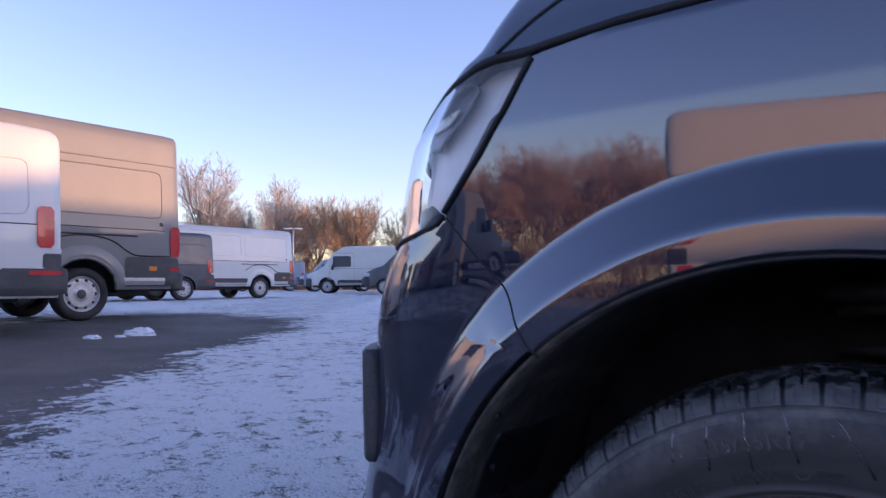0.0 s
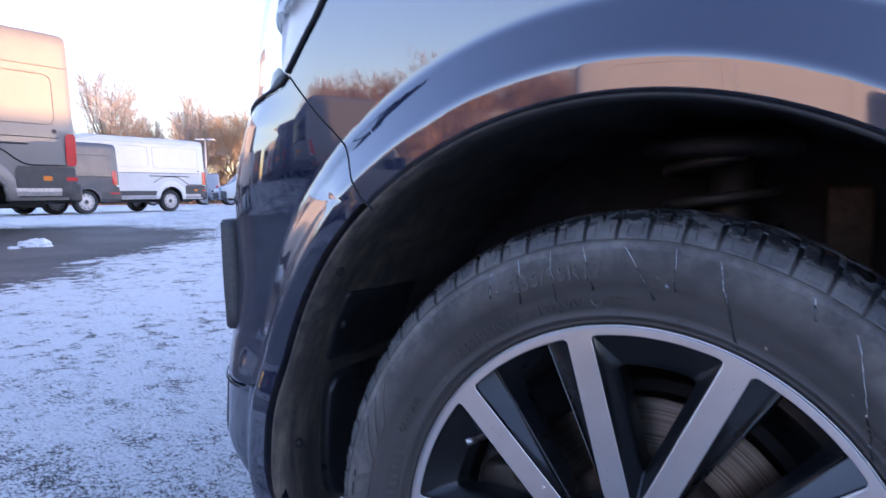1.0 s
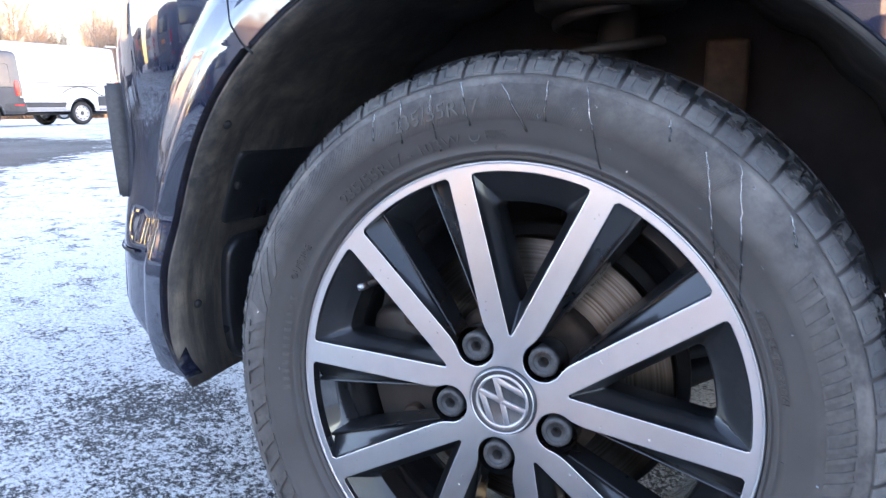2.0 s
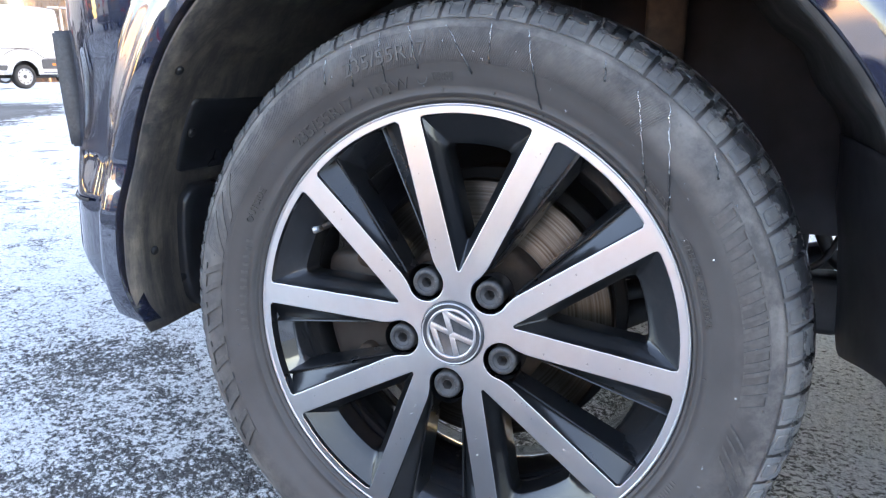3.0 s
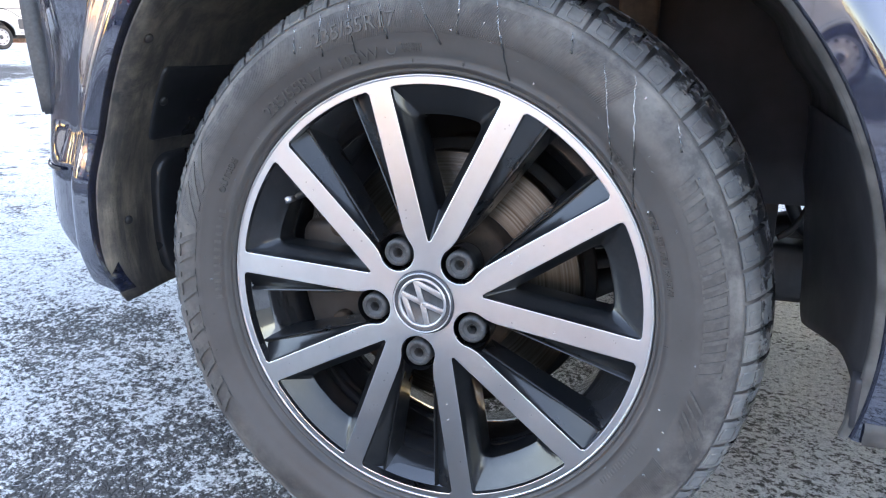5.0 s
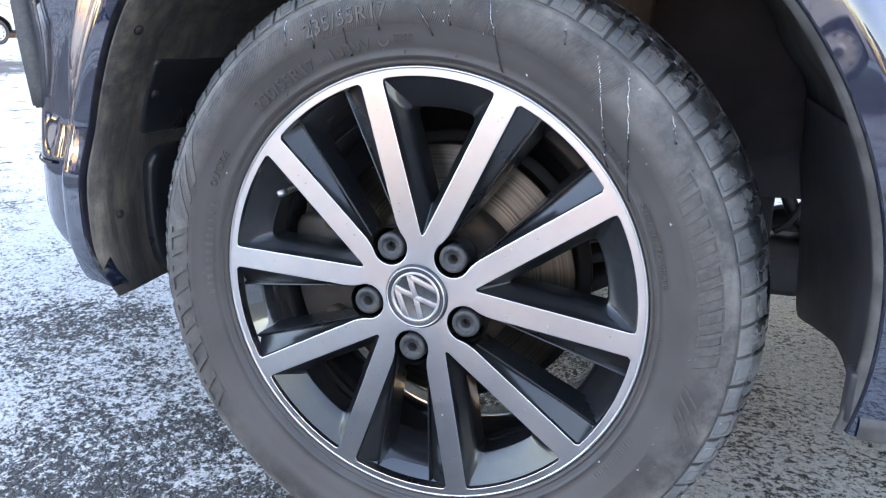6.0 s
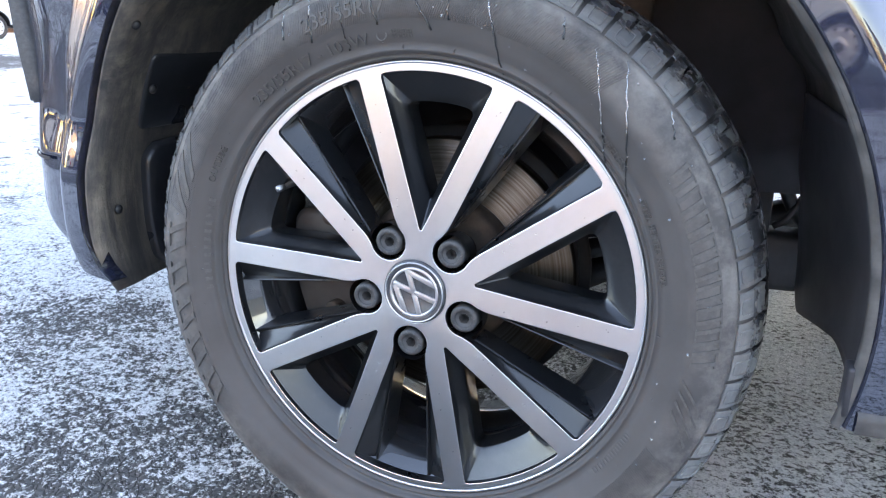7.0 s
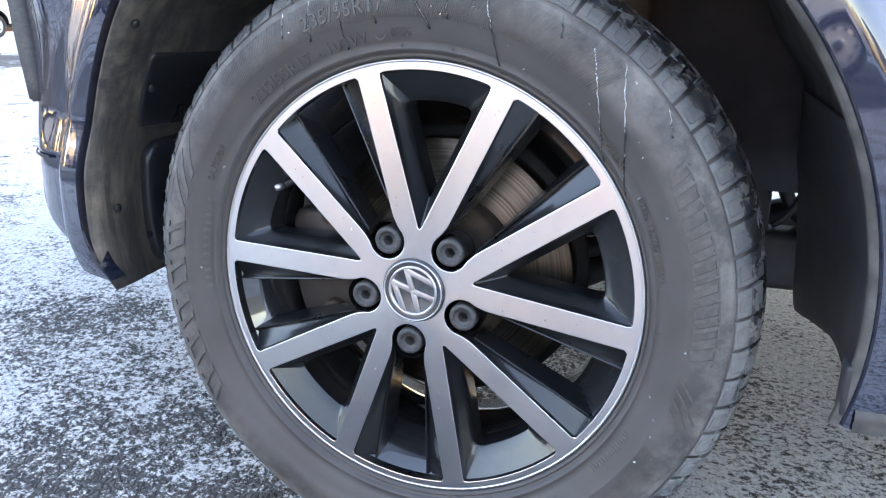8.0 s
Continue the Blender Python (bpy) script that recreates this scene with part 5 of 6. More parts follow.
# brake disc, caliper, hub and suspension, dimly seen between the spokes
BR = pose(-0.0004, -0.0097, 0.3294, -3.24, 0, 0.2)
disc = part("brake_disc", lathe([(0.090, 0.066), (0.0905, 0.0865), (0.093, 0.088), (0.150, 0.088), (0.153, 0.090), (0.153, 0.112), (0.09, 0.114)], 128), M_DISC, van, "scored brake disc with rusty rings", at=BR)
part("disc_bell", lathe([(0.0, 0.058), (0.086, 0.058), (0.0915, 0.064), (0.092, 0.090)], 64), M_RUST, disc, "rusty disc bell")
cal = fill_shape([rounded([(-0.172, -0.085), (-0.085, -0.075), (-0.075, 0.0), (-0.085, 0.080), (-0.172, 0.088), (-0.186, 0.0)], 0.02)], 0.06, 0.008, "caliper")
part("brake_caliper", cal, M_CASTING, van, "grey cast brake caliper", at=BR @ pose(0, 0.060, 0, 0, -8, 0))
for z in (-0.055, 0.060):
    part("caliper_bolt", lathe([(0.0, -0.014), (0.010, -0.014), (0.012, -0.010), (0.012, 0.02)], 12), M_RUST, van, at=BR @ pose(-0.125, 0.060, z))
part("caliper_bracket", box_bm(0.05, 0.03, 0.022, 0.006, (0, 0, 0)), M_CASTING, van, at=BR @ pose(-0.115, 0.068, -0.005, 0, 10, 0))
part("backing_plate", lathe([(0.05, 0.120), (0.163, 0.120), (0.165, 0.124), (0.165, 0.128)], 64), M_BLACK, van, "dull black disc backing plate", at=BR)
part("steering_knuckle", box_bm(0.09, 0.08, 0.34, 0.02, (0.0, 0.19, 0.31)), M_RUST, van)
part("suspension_strut", tube_bm([(0.01, 0.24, 0.42), (0.045, 0.262, 0.66), (0.05, 0.265, 0.735)], [0.032, 0.026, 0.022], 16), M_CASTING, van, "dull grey suspension strut")
part("spring_seat", lathe([(0.02, 0.006), (0.078, 0.0), (0.088, 0.005), (0.090, 0.016), (0.080, 0.022), (0.05, 0.030)], 40), M_CASTING, van, "dusty spring seat", at=pose(0.035, 0.262, 0.722, 90, 0, 0))
coil = [(0.035 + 0.062 * math.cos(q * 0.35), 0.262 + 0.062 * math.sin(q * 0.35), 0.600 + 0.0024 * q) for q in range(52)]
part("coil_spring", tube_bm(coil, 0.0065, 8), M_CASTING, van, "dusty coil spring")
part("strut_bracket", box_bm(0.050, 0.03, 0.10, 0.006, (0.168, 0.33, 0.640)), M_RUST, van, "rusty bracket on the inner wall")
part("track_rod", tube_bm([(0.05, 0.20, 0.30), (0.22, 0.42, 0.285), (0.30, 0.75, 0.28)], [0.016, 0.014, 0.014], 10), M_BLACK, van)
part("lower_arm", tube_bm([(0.0, 0.20, 0.22), (0.25, 0.50, 0.27), (0.42, 0.60, 0.29)], [0.025, 0.03, 0.03], 10), M_BLACK, van)
part("chassis_leg", box_bm(1.6, 0.10, 0.14, 0.02, (0.30, 0.50, 0.52)), M_BLACK, van)
part("hose", tube_bm(spline([(0.28, 0.36, 0.46), (0.36, 0.40, 0.42), (0.41, 0.44, 0.33), (0.47, 0.46, 0.30)], 6), 0.010, 8), M_BLACK, van)
part("subframe_bracket", box_bm(0.040, 0.05, 0.125, 0.008, (0.350, 0.42, 0.338)), M_BLACK, van)
part("brake_pipe", tube_bm(spline([(0.376, 0.42, 0.318), (0.392, 0.42, 0.330), (0.405, 0.425, 0.352), (0.418, 0.43, 0.378)], 5), 0.005, 8), M_BLACK, van)
part("underfloor", box_bm(2.6, 1.45, 0.05, 0.01, (2.15, 0.95, 0.37)), M_FLANGE, van)
part("engine_tray", box_bm(0.75, 0.9, 0.04, 0.01, (-0.35, 0.95, 0.27)), M_BLACK, van)


# ---- rest of the parked van: cab, roof, side and far wheels ----
def mirror_y(bm, mid=0.912):
    for v in bm.verts:
        v.co.y = 2 * mid - v.co.y
    bmesh.ops.reverse_faces(bm, faces=bm.faces[:])
    return bm


def cab_ring(x):
    """Half outline of the van's body at x, from the sill up to the roof's middle."""
    top = lerp_table([(0.66, 1.25), (0.9, 1.45), (1.5, 1.92), (1.8, 1.98), (3.9, 1.97), (4.0, 1.90)], x)
    tuck = smooth01(3.8, 4.02, x) * 0.06
    prof = [(0.27, 0.0), (0.60, 0.0), (0.95, 0.004), (1.04, 0.012), (1.10, 0.03), (1.30, 0.065), (1.60, 0.115), (1.80, 0.16), (1.90, 0.22), (1.955, 0.32), (1.975, 0.55), (1.985, 0.912)]
    out = []
    for z, ins in prof:
        zz = z if z <= 1.04 else 1.04 + (z - 1.04) * (top - 1.04) / (1.985 - 1.04)
        out.append((x, ins + tuck, zz))
    return out


rows = [cab_ring(x) for x in (0.622, 0.9, 1.2, 1.5, 1.8, 2.2, 2.8, 3.4, 3.8, 3.95, 4.02)]
part("body_side", grid_bm(rows, flip=True), M_PAINT, van)
part("body_side", mirror_y(grid_bm(rows, flip=True)), M_PAINT, van)
rows = [[(x, y, z) for x, y, z in cab_ring(4.02)], [(4.03, 0.912, z) for x, y, z in cab_ring(4.02)]]
part("tailgate", grid_bm(rows, flip=True), M_PAINT, van)
part("tailgate", mirror_y(grid_bm(rows, flip=True)), M_PAINT, van)
part("windscreen", grid_bm([[(0.40 + 0.0 * k, 0.16 + 1.50 * k / 12, 1.20) for k in range(13)], [(0.95, 0.22 + 1.384 * k / 12, 1.58) for k in range(13)], [(1.46, 0.30 + 1.224 * k / 12, 1.93) for k in range(13)]]), M_WIN, van)
rows = [[(x, 0.055 + (z - 1.10) * 0.20 - 0.012, z) for x in np.linspace(x0, x1, 8)] for z, x0, x1 in ((1.12, 0.80, 1.62), (1.40, 0.98, 1.66), (1.66, 1.30, 1.66))]
part("door_window", grid_bm(rows, flip=True), M_WIN, van)
for nm, fn in (("front_bumper", bumper), ("bonnet", lambda: grid_bm(bonnet()))):
    part(nm, mirror_y(fn()), M_PAINT, van)
part("headlamp", mirror_y(lamp_sheet(0.002, 0.004)), M_BEZEL, van)
part("front_wing", mirror_y(arch_panel(wing_edge, seam_top, ang((0.231, 0.694)), 60, 16, seam_bend)), M_PAINT, van)
part("front_door_skin", mirror_y(arch_panel(door_edge, ang((0.2388, 0.690)), math.radians(-12.0), 30, 12)), M_PAINT, van)


def simple_wheel(parent, m, rim_mat, r=0.345, rim=0.225, wide=0.22, holes=10):
    """A plain road wheel facing -y."""
    k = r / 0.345
    prof = [(rim, 0.02), (rim + 0.012, 0.0), (0.29 * k, -0.012), (0.325 * k, 0.002), (r, 0.03), (r, wide - 0.04), (0.30 * k, wide), (rim, wide - 0.02)]
    tyre = part("wheel", lathe(prof, 40), M_VANTYRE, parent, at=m)
    disc = lathe([(0.0, 0.018), (0.06, 0.018), (0.072, 0.026), (0.12, 0.034), (rim * 0.72, 0.022), (rim * 0.80, 0.026), (rim * 0.90, 0.045), (rim * 0.96, 0.03), (rim + 0.004, 0.004), (rim + 0.008, 0.010)], 40)
    part("rim", disc, rim_mat, tyre)
    bm = bmesh.new()
    for h in range(holes):
        one = lathe([(0.0, 0.0), (0.022, 0.0), (0.024, 0.006)], 12)
        x, z = polar(rim * 0.80, 360 * h / holes)
        bmesh.ops.transform(one, matrix=pose(x, 0.0235, z), verts=one.verts)
        merge(bm, one)
    tagged(part("rim_hole", bm, M_BLACK, tyre), kind="stuff")
    part("hub_cap", lathe([(0.0, 0.006), (0.045, 0.008), (0.058, 0.014), (0.062, 0.024)], 24), M_CLADDING, tyre)
    return tyre


simple_wheel(van, pose(3.0, 0.0, 0.34), M_STEEL)
simple_wheel(van, pose(0.0, 1.824, 0.34, 0, 0, 180), M_STEEL)
simple_wheel(van, pose(3.0, 1.824, 0.34, 0, 0, 180), M_STEEL)


# ---- other vans on the lot ----
PROFILE = [(0.965, 0.0), (1.0, 0.05), (1.0, 0.12), (1.0, 0.19), (1.0, 0.26), (1.0, 0.33), (0.995, 0.40), (0.985, 0.47), (0.970, 0.55), (0.955, 0.63), (0.940, 0.71), (0.924, 0.79), (0.912, 0.86), (0.902, 0.915),
           (0.885, 0.955), (0.845, 0.978), (0.70, 0.990), (0.35, 0.997), (0.0, 1.0)]


class VanShape:
    def __init__(self, length, width, height, tops, base=0.36, axles=(1.3, 4.9), arch=0.43):
        self.L, self.W, self.H, self.tops, self.z0, self.axles, self.arch = length, width, height, tops, base, axles, arch

    def top(self, x):
        return lerp_table(self.tops, x)

    def half(self, x):
        w = self.W / 2
        nose = smooth01(self.L - 0.9, self.L, x)
        tail = smooth01(0.25, 0.0, x)
        return w * (1 - 0.20 * nose ** 2 - 0.035 * tail)

    def at(self, x, z, side, out=0.0):
        f = min(1.0, max(0.0, (z - self.z0) / (self.top(x) - self.z0)))
        w = lerp_table([(b, a) for a, b in PROFILE], f)
        return Vector((x, side * (self.half(x) * w + out), z))

    def body(self):
        xs = sorted(set([0.0, 0.03, 0.09, 0.2] + list(np.linspace(0.3, self.L - 0.6, 46)) + list(np.linspace(self.L - 0.5, self.L - 0.04, 8)) + [self.L]))
        rows = []
        for x in xs:
            e = 1.0 if 0.02 < x < self.L - 0.02 else 0.975
            t = self.top(x)
            ring = [(x, -self.half(x) * w * e, self.z0 + (t - self.z0) * f) for w, f in PROFILE]
            ring += [(x, -y, z) for _, y, z in ring[:-1][::-1]]
            rows.append(ring)
        bm = grid_bm(rows)
        vs = list(bm.verts)
        m = len(rows[0])
        bm.faces.new(vs[:m][::-1])
        bm.faces.new(vs[-m:])
        kill = []
        for fc in bm.faces:
            c = fc.calc_center_median()
            if c.z < self.z0 + 0.75 and abs(c.y) > self.W * 0.3:
                for ax in self.axles:
                    if math.hypot(c.x - ax, c.z - self.z0 + 0.02) < self.arch:
                        kill.append(fc)
                        break
        bmesh.ops.delete(bm, geom=list(set(kill)), context="FACES")
        for v in bm.verts:
            for ax in self.axles:
                d = Vector((v.co.x - ax, 0, v.co.z - self.z0 + 0.02))
                if v.is_boundary and 0.05 < d.length < self.arch + 0.16 and v.co.z > self.z0 + 0.02:
                    d = d.normalized() * self.arch
                    v.co = self.at(ax + d.x, self.z0 - 0.02 + d.z, math.copysign(1, v.co.y))
        bmesh.ops.recalc_face_normals(bm, faces=bm.faces[:])
        return bm

    def panel(self, x0, x1, z0, z1, r, side, out, n=10, slant=0.0):
        rows = []
        for j in range(n + 1):
            z = z0 + (z1 - z0) * j / n
            e = min(z - z0, z1 - z)
            cut = r - math.sqrt(max(0.0, r * r - (r - e) ** 2)) if e < r else 0.0
            a, b = x0 + cut + slant * (z - z0), x1 - cut
            rows.append([self.at(a + (b - a) * i / 10, z, side, out) for i in range(11)])
        bm = grid_bm(rows)
        bmesh.ops.recalc_face_normals(bm, faces=bm.faces[:])
        return bm

    def outline(self, x0, x1, z0, z1, r, side, out=0.0, thick=0.008):
        loop = rounded([(x0, z0), (x1, z0), (x1, z1), (x0, z1)], r, 5)
        pts = [self.at(x, z, side, out) for x, z in dense(loop, 0.12)]
        return tube_bm(pts + pts[:1], thick, 5, cap=False)

    def line(self, x0, x1, z0, z1, side, out=0.0, thick=0.006):
        return tube_bm([self.at(x0 + (x1 - x0) * i / 24, z0 + (z1 - z0) * i / 24, side, out) for i in range(25)], thick, 5)


BIG = VanShape(5.99, 2.04, 2.36, [(0.0, 2.28), (0.06, 2.34), (0.4, 2.36), (3.9, 2.36), (4.3, 2.30), (4.75, 1.98), (5.15, 1.40), (5.45, 1.18), (5.9, 1.00), (5.99, 0.86)], 0.40, (1.35, 4.98), 0.44)
TALL = VanShape(5.99, 2.04, 2.67, [(0.0, 2.645), (0.05, 2.665), (0.4, 2.67), (3.9, 2.67), (4.3, 2.58), (4.75, 2.1), (5.15, 1.40), (5.45, 1.18), (5.9, 1.00), (5.99, 0.86)], 0.40, (1.35, 4.98), 0.44)
SMALL = VanShape(4.90, 1.904, 2.04, [(0.0, 1.96), (0.06, 2.015), (0.4, 2.035), (3.0, 2.03), (3.35, 1.96), (3.75, 1.58), (4.05, 1.27), (4.4, 1.16), (4.85, 0.95), (4.90, 0.84)], 0.34, (0.99, 3.99), 0.40)

MID = VanShape(4.90, 1.904, 2.24, [(x, 0.84 + (z - 0.84) * (1.40 / 1.195)) for x, z in SMALL.tops], 0.34, (0.99, 3.99), 0.40)


def lot_van(shape, colour, label, at, group="vans on the lot", big=True, screen=None, rims=None, glazed=False, group_name="van"):
    """A panel van; its own x runs forward from the tail, y to its left."""
    v = thing("panel_van", label, "van", group, at)
    part("body", shape.body(), colour, v)
    H, L = shape.H, shape.L
    for side in (-1, 1):
        if big:
            part("pressed_panel", shape.outline(0.28, 1.95, 1.40, 2.06, 0.12, side, -0.002, 0.011), colour, v)
            part("pressed_panel", shape.outline(2.10, 3.55, 1.40, 2.06, 0.12, side, -0.002, 0.011), colour, v)
            part("waist_moulding", shape.line(0.25, 4.6, 1.225, 1.225, side, 0.001, 0.007), M_BLACK, v)
            bmr = shape.line(0.05, 3.9, 2.17, 2.17, side, 0.0, 0.012)
            part("roof_gutter", bmr, colour, v)
            part("side_cladding", shape.panel(1.35 + 0.50, 4.45, 0.44, 0.66, 0.03, side, 0.012), M_CLADDING, v, "dark grey plastic cladding")
            part("side_cladding", shape.panel(0.02, 0.82, 0.44, 0.845, 0.03, side, 0.012), M_CLADDING, v, "dark grey plastic cladding")
            part("sill_strip", shape.panel(0.24, 0.84, 0.46, 0.56, 0.01, side, 0.020), M_STEEL, v)
            part("sill_strip", shape.panel(1.90, 4.4, 0.42, 0.52, 0.01, side, 0.020), M_STEEL, v)
            part("marker", shape.panel(0.36, 0.48, 0.66, 0.72, 0.01, side, 0.016, 4), M_ORANGE, v)
            part("filler_cap", shape.panel(0.27, 0.33, 1.285, 1.34, 0.02, side, 0.006, 6), M_BLACK, v)
            part("tail_lamp", shape.panel(0.0, 0.16, 0.86, 1.29, 0.03, side, 0.014), M_RED, v, "tall red tail lamp")
            part("reflector", shape.panel(-0.002, 0.17, 0.66, 0.71, 0.01, side, 0.018, 4), M_RED, v)
            brow = spline([(0.16, 0.865, 0), (0.62, 0.865, 0), (0.79, 0.925, 0), (0.95, 1.035, 0), (1.13, 1.095, 0), (1.35, 1.115, 0), (1.58, 1.095, 0), (1.78, 1.03, 0), (1.96, 0.92, 0)], 5)
            part("swage", tube_bm([shape.at(q.x, q.y, side, 0.003) for q in brow], 0.012, 5), M_BLACK, v)
            flare = [[shape.at(shape.axles[0] + r * math.cos(a), max(0.44, shape.z0 - 0.02 + r * math.sin(a)), side, o) for r, o in ((0.455, 0.030), (0.50, 0.034), (0.60, 0.004))] for a in np.linspace(0.12, math.pi - 0.12, 26)]
            part("arch_flare", grid_bm(flare), colour, v)
            part("door_window", shape.panel(3.82, 4.72, 1.30, 1.84, 0.06, side, 0.004, 10, 0.0), M_WIN, v)
            part("door_seam", shape.outline(3.66, 4.86, 0.60, 1.98, 0.10, side, -0.003, 0.007), M_BLACK, v)
            part("sliding_rail", shape.line(0.65, 2.1, 1.13, 1.13, side, 0.004, 0.012), M_BLACK, v)
        else:
            part("pressed_panel", shape.outline(0.30, 1.42, 1.13, 1.66, 0.10, side, -0.002, 0.009), colour, v)
            part("pressed_panel", shape.outline(1.55, 2.50, 1.13, 1.66, 0.10, side, -0.002, 0.009), colour, v)
            if glazed:
                part("side_window", shape.panel(0.30, 1.42, 1.13, 1.66, 0.08, side, 0.003), M_WIN, v)
                part("side_window", shape.panel(1.55, 2.50, 1.13, 1.66, 0.08, side, 0.003), M_WIN, v)
            part("waist_moulding", shape.line(0.20, 2.5, 1.04, 1.04, side, 0.001, 0.006), M_BLACK, v)
            part("tail_lamp", shape.panel(0.07, 0.23, 0.82, 1.22, 0.03, side, 0.012), M_RED, v, "tall red tail lamp")
            part("lamp_white", shape.panel(0.0, 0.10, 0.77, 0.815, 0.01, side, 0.012, 4), M_LAMPCLEAR, v)
            part("bumper_end", shape.panel(-0.02, 0.56, 0.36, 0.62, 0.05, side, 0.02), M_CLADDING, v, "dark plastic bumper corner")
            part("reflector", shape.panel(0.0, 0.30, 0.56, 0.60, 0.01, side, 0.026, 4), M_RED, v)
            part("corner_trim", shape.panel(0.0, 0.17, 0.62, 0.765, 0.02, side, 0.006), M_CLADDING, v)
            part("door_window", shape.panel(2.72, 3.62, 1.15, 1.66, 0.06, side, 0.004, 10, 0.0), M_WIN, v)
            part("door_seam", shape.outline(2.58, 3.62, 0.46, 1.76, 0.08, side, -0.003, 0.006), M_BLACK, v)
            part("sill_cladding", shape.panel(1.42, 3.56, 0.34, 0.44, 0.01, side, 0.006), M_CLADDING, v)
        for ax in shape.axles:
            rim_r = shape.arch
            bm = tube_bm([shape.at(ax + rim_r * math.cos(a), max(shape.z0 - 0.02 + rim_r * math.sin(a), shape.z0 + 0.001), side, 0.004) for a in np.linspace(0.02, math.pi - 0.02, 26)], 0.030, 6)
            part("arch_trim", bm, colour, v)
            rows = [[Vector((ax + (rim_r + 0.01) * math.cos(a), side * (shape.half(ax) * u), shape.z0 - 0.02 + (rim_r + 0.01) * math.sin(a))) for a in np.linspace(-0.05, math.pi + 0.05, 20)] for u in (0.985, 0.70)]
            part("arch_liner", grid_bm(rows), M_BLACK, v)
            m = pose(ax, side * shape.half(ax) * 0.985 - side * 0.02, 0.345, 0, 0, 0 if side < 0 else 180)
            simple_wheel(v, m, rims or M_STEEL, 0.345)
    # tail: doors, window, bumper, plate field
    back = [(-0.004, y, z) for y, z in ((0.86, 0.62), (0.84, 1.25), (0.76, H - 0.22), (-0.76, H - 0.22), (-0.84, 1.25), (-0.86, 0.62))]
    bm = tube_bm([(x, y * shape.W / 2.04, z) for x, y, z in back] + [(-0.004, back[0][1] * shape.W / 2.04, back[0][2])], 0.008, 5)
    part("tail_seam", bm, M_BLACK, v)
    part("tail_seam", tube_bm([(-0.004, 0, 0.62), (-0.004, 0, H - 0.22)], 0.006, 5), M_BLACK, v)
    rw = rounded([(-0.72, 1.22), (0.72, 1.22), (0.66, 1.70), (-0.66, 1.70)], 0.08)
    bm = fill_shape([rw], 0.02, 0.004, "tail_window")
    part("tail_window", bm, M_WIN, v, at=pose(-0.012, 0, 0, 0, 0, -90))
    part("rear_bumper", box_bm(0.20, shape.W * 0.97, 0.26, 0.05, (0.02, 0, 0.50)), M_CLADDING, v, "dark plastic bumper")
    part("plate_field", box_bm(0.012, 0.52, 0.11, 0.004, (-0.012, 0, 0.90)), M_ORANGE, v, "blank yellow plate")
    # front: screen, grille, bumper, lamps
    a, b = (4.36, 5.22) if big else (3.40, 4.02)
    rows = []
    for k in range(9):
        x = a + (b - a) * k / 8
        z = shape.top(x)
        rows.append([Vector((x, y * shape.half(x) * (0.72 + 0.08 * k / 8), z + 0.012 - 0.05 * y * y)) for y in np.linspace(-1, 1, 13)])
    bm = grid_bm(rows)
    bmesh.ops.recalc_face_normals(bm, faces=bm.faces[:])
    part("windscreen", bm, screen or M_WIN, v)
    part("front_bumper", box_bm(0.30, shape.W * 0.93, 0.36, 0.08, (L - 0.08, 0, 0.56)), M_CLADDING, v, "dark plastic bumper")
    part("grille", box_bm(0.06, shape.W * 0.52, 0.12, 0.02, (L + 0.0, 0, 0.85)), M_BLACK, v)
    part("plate_field", box_bm(0.012, 0.50, 0.11, 0.004, (L + 0.075, 0, 0.56)), M_LAMPCLEAR, v, "blank pale plate")
    for side in (-1, 1):
        part("headlamp", box_bm(0.28, 0.28, 0.17, 0.05, (L - 0.12, side * shape.W * 0.35, 0.86)), M_LAMPCLEAR, v)
        part("mirror", box_bm(0.12, 0.22, 0.26, 0.04, ((4.70 if big else 3.55), side * (shape.W / 2 + 0.10), 1.28)), M_BLACK, v)
    part("underbody", box_bm(L - 0.5, shape.W * 0.62, 0.16, 0.02, (L / 2, 0, 0.38)), M_BLACK, v)
    return v


def heading(x, y, deg, z=LOT):
    return pose(x, y, z, 0, 0, deg)


# each pose is the tail's middle on the ground; deg is the heading from +x
lot_van(TALL, P_GREY, "silver-grey high panel van with black mouldings, upper side in low sun", heading(-9.95, 5.05, -91.5))
lot_van(SMALL, P_WHITE, "white panel van with red tail lamp beside a taller van", heading(-7.82, 2.53, -94.0), big=False)
lot_van(SMALL, P_DARK, "slate grey panel van with silver wheel covers", heading(-19.0, 11.95, -92.0), big=False, rims=M_STEEL)
lot_van(BIG, P_WHITE, "white long panel van parked beyond a grey van", heading(-19.6, 15.55, -93.0))
lot_van(BIG, P_WHITE, "white panel van facing the lot with a frosted windscreen", heading(-21.4, 26.8, 218.0), screen=M_FROSTWIN)
lot_van(SMALL, P_BLUE, "frost-dusted blue-grey van in the back row", heading(-29.4, 31.7, 235.0), big=False, screen=M_FROSTWIN)
lot_van(SMALL, P_DARK, "frost-dusted dark van in the back row", heading(-17.0, 24.6, 218.0), big=False, screen=M_FROSTWIN)
lot_van(SMALL, P_BLUE, "pale frosted van in the far row", heading(-35.5, 31.0, 235.0), big=False, screen=M_FROSTWIN)
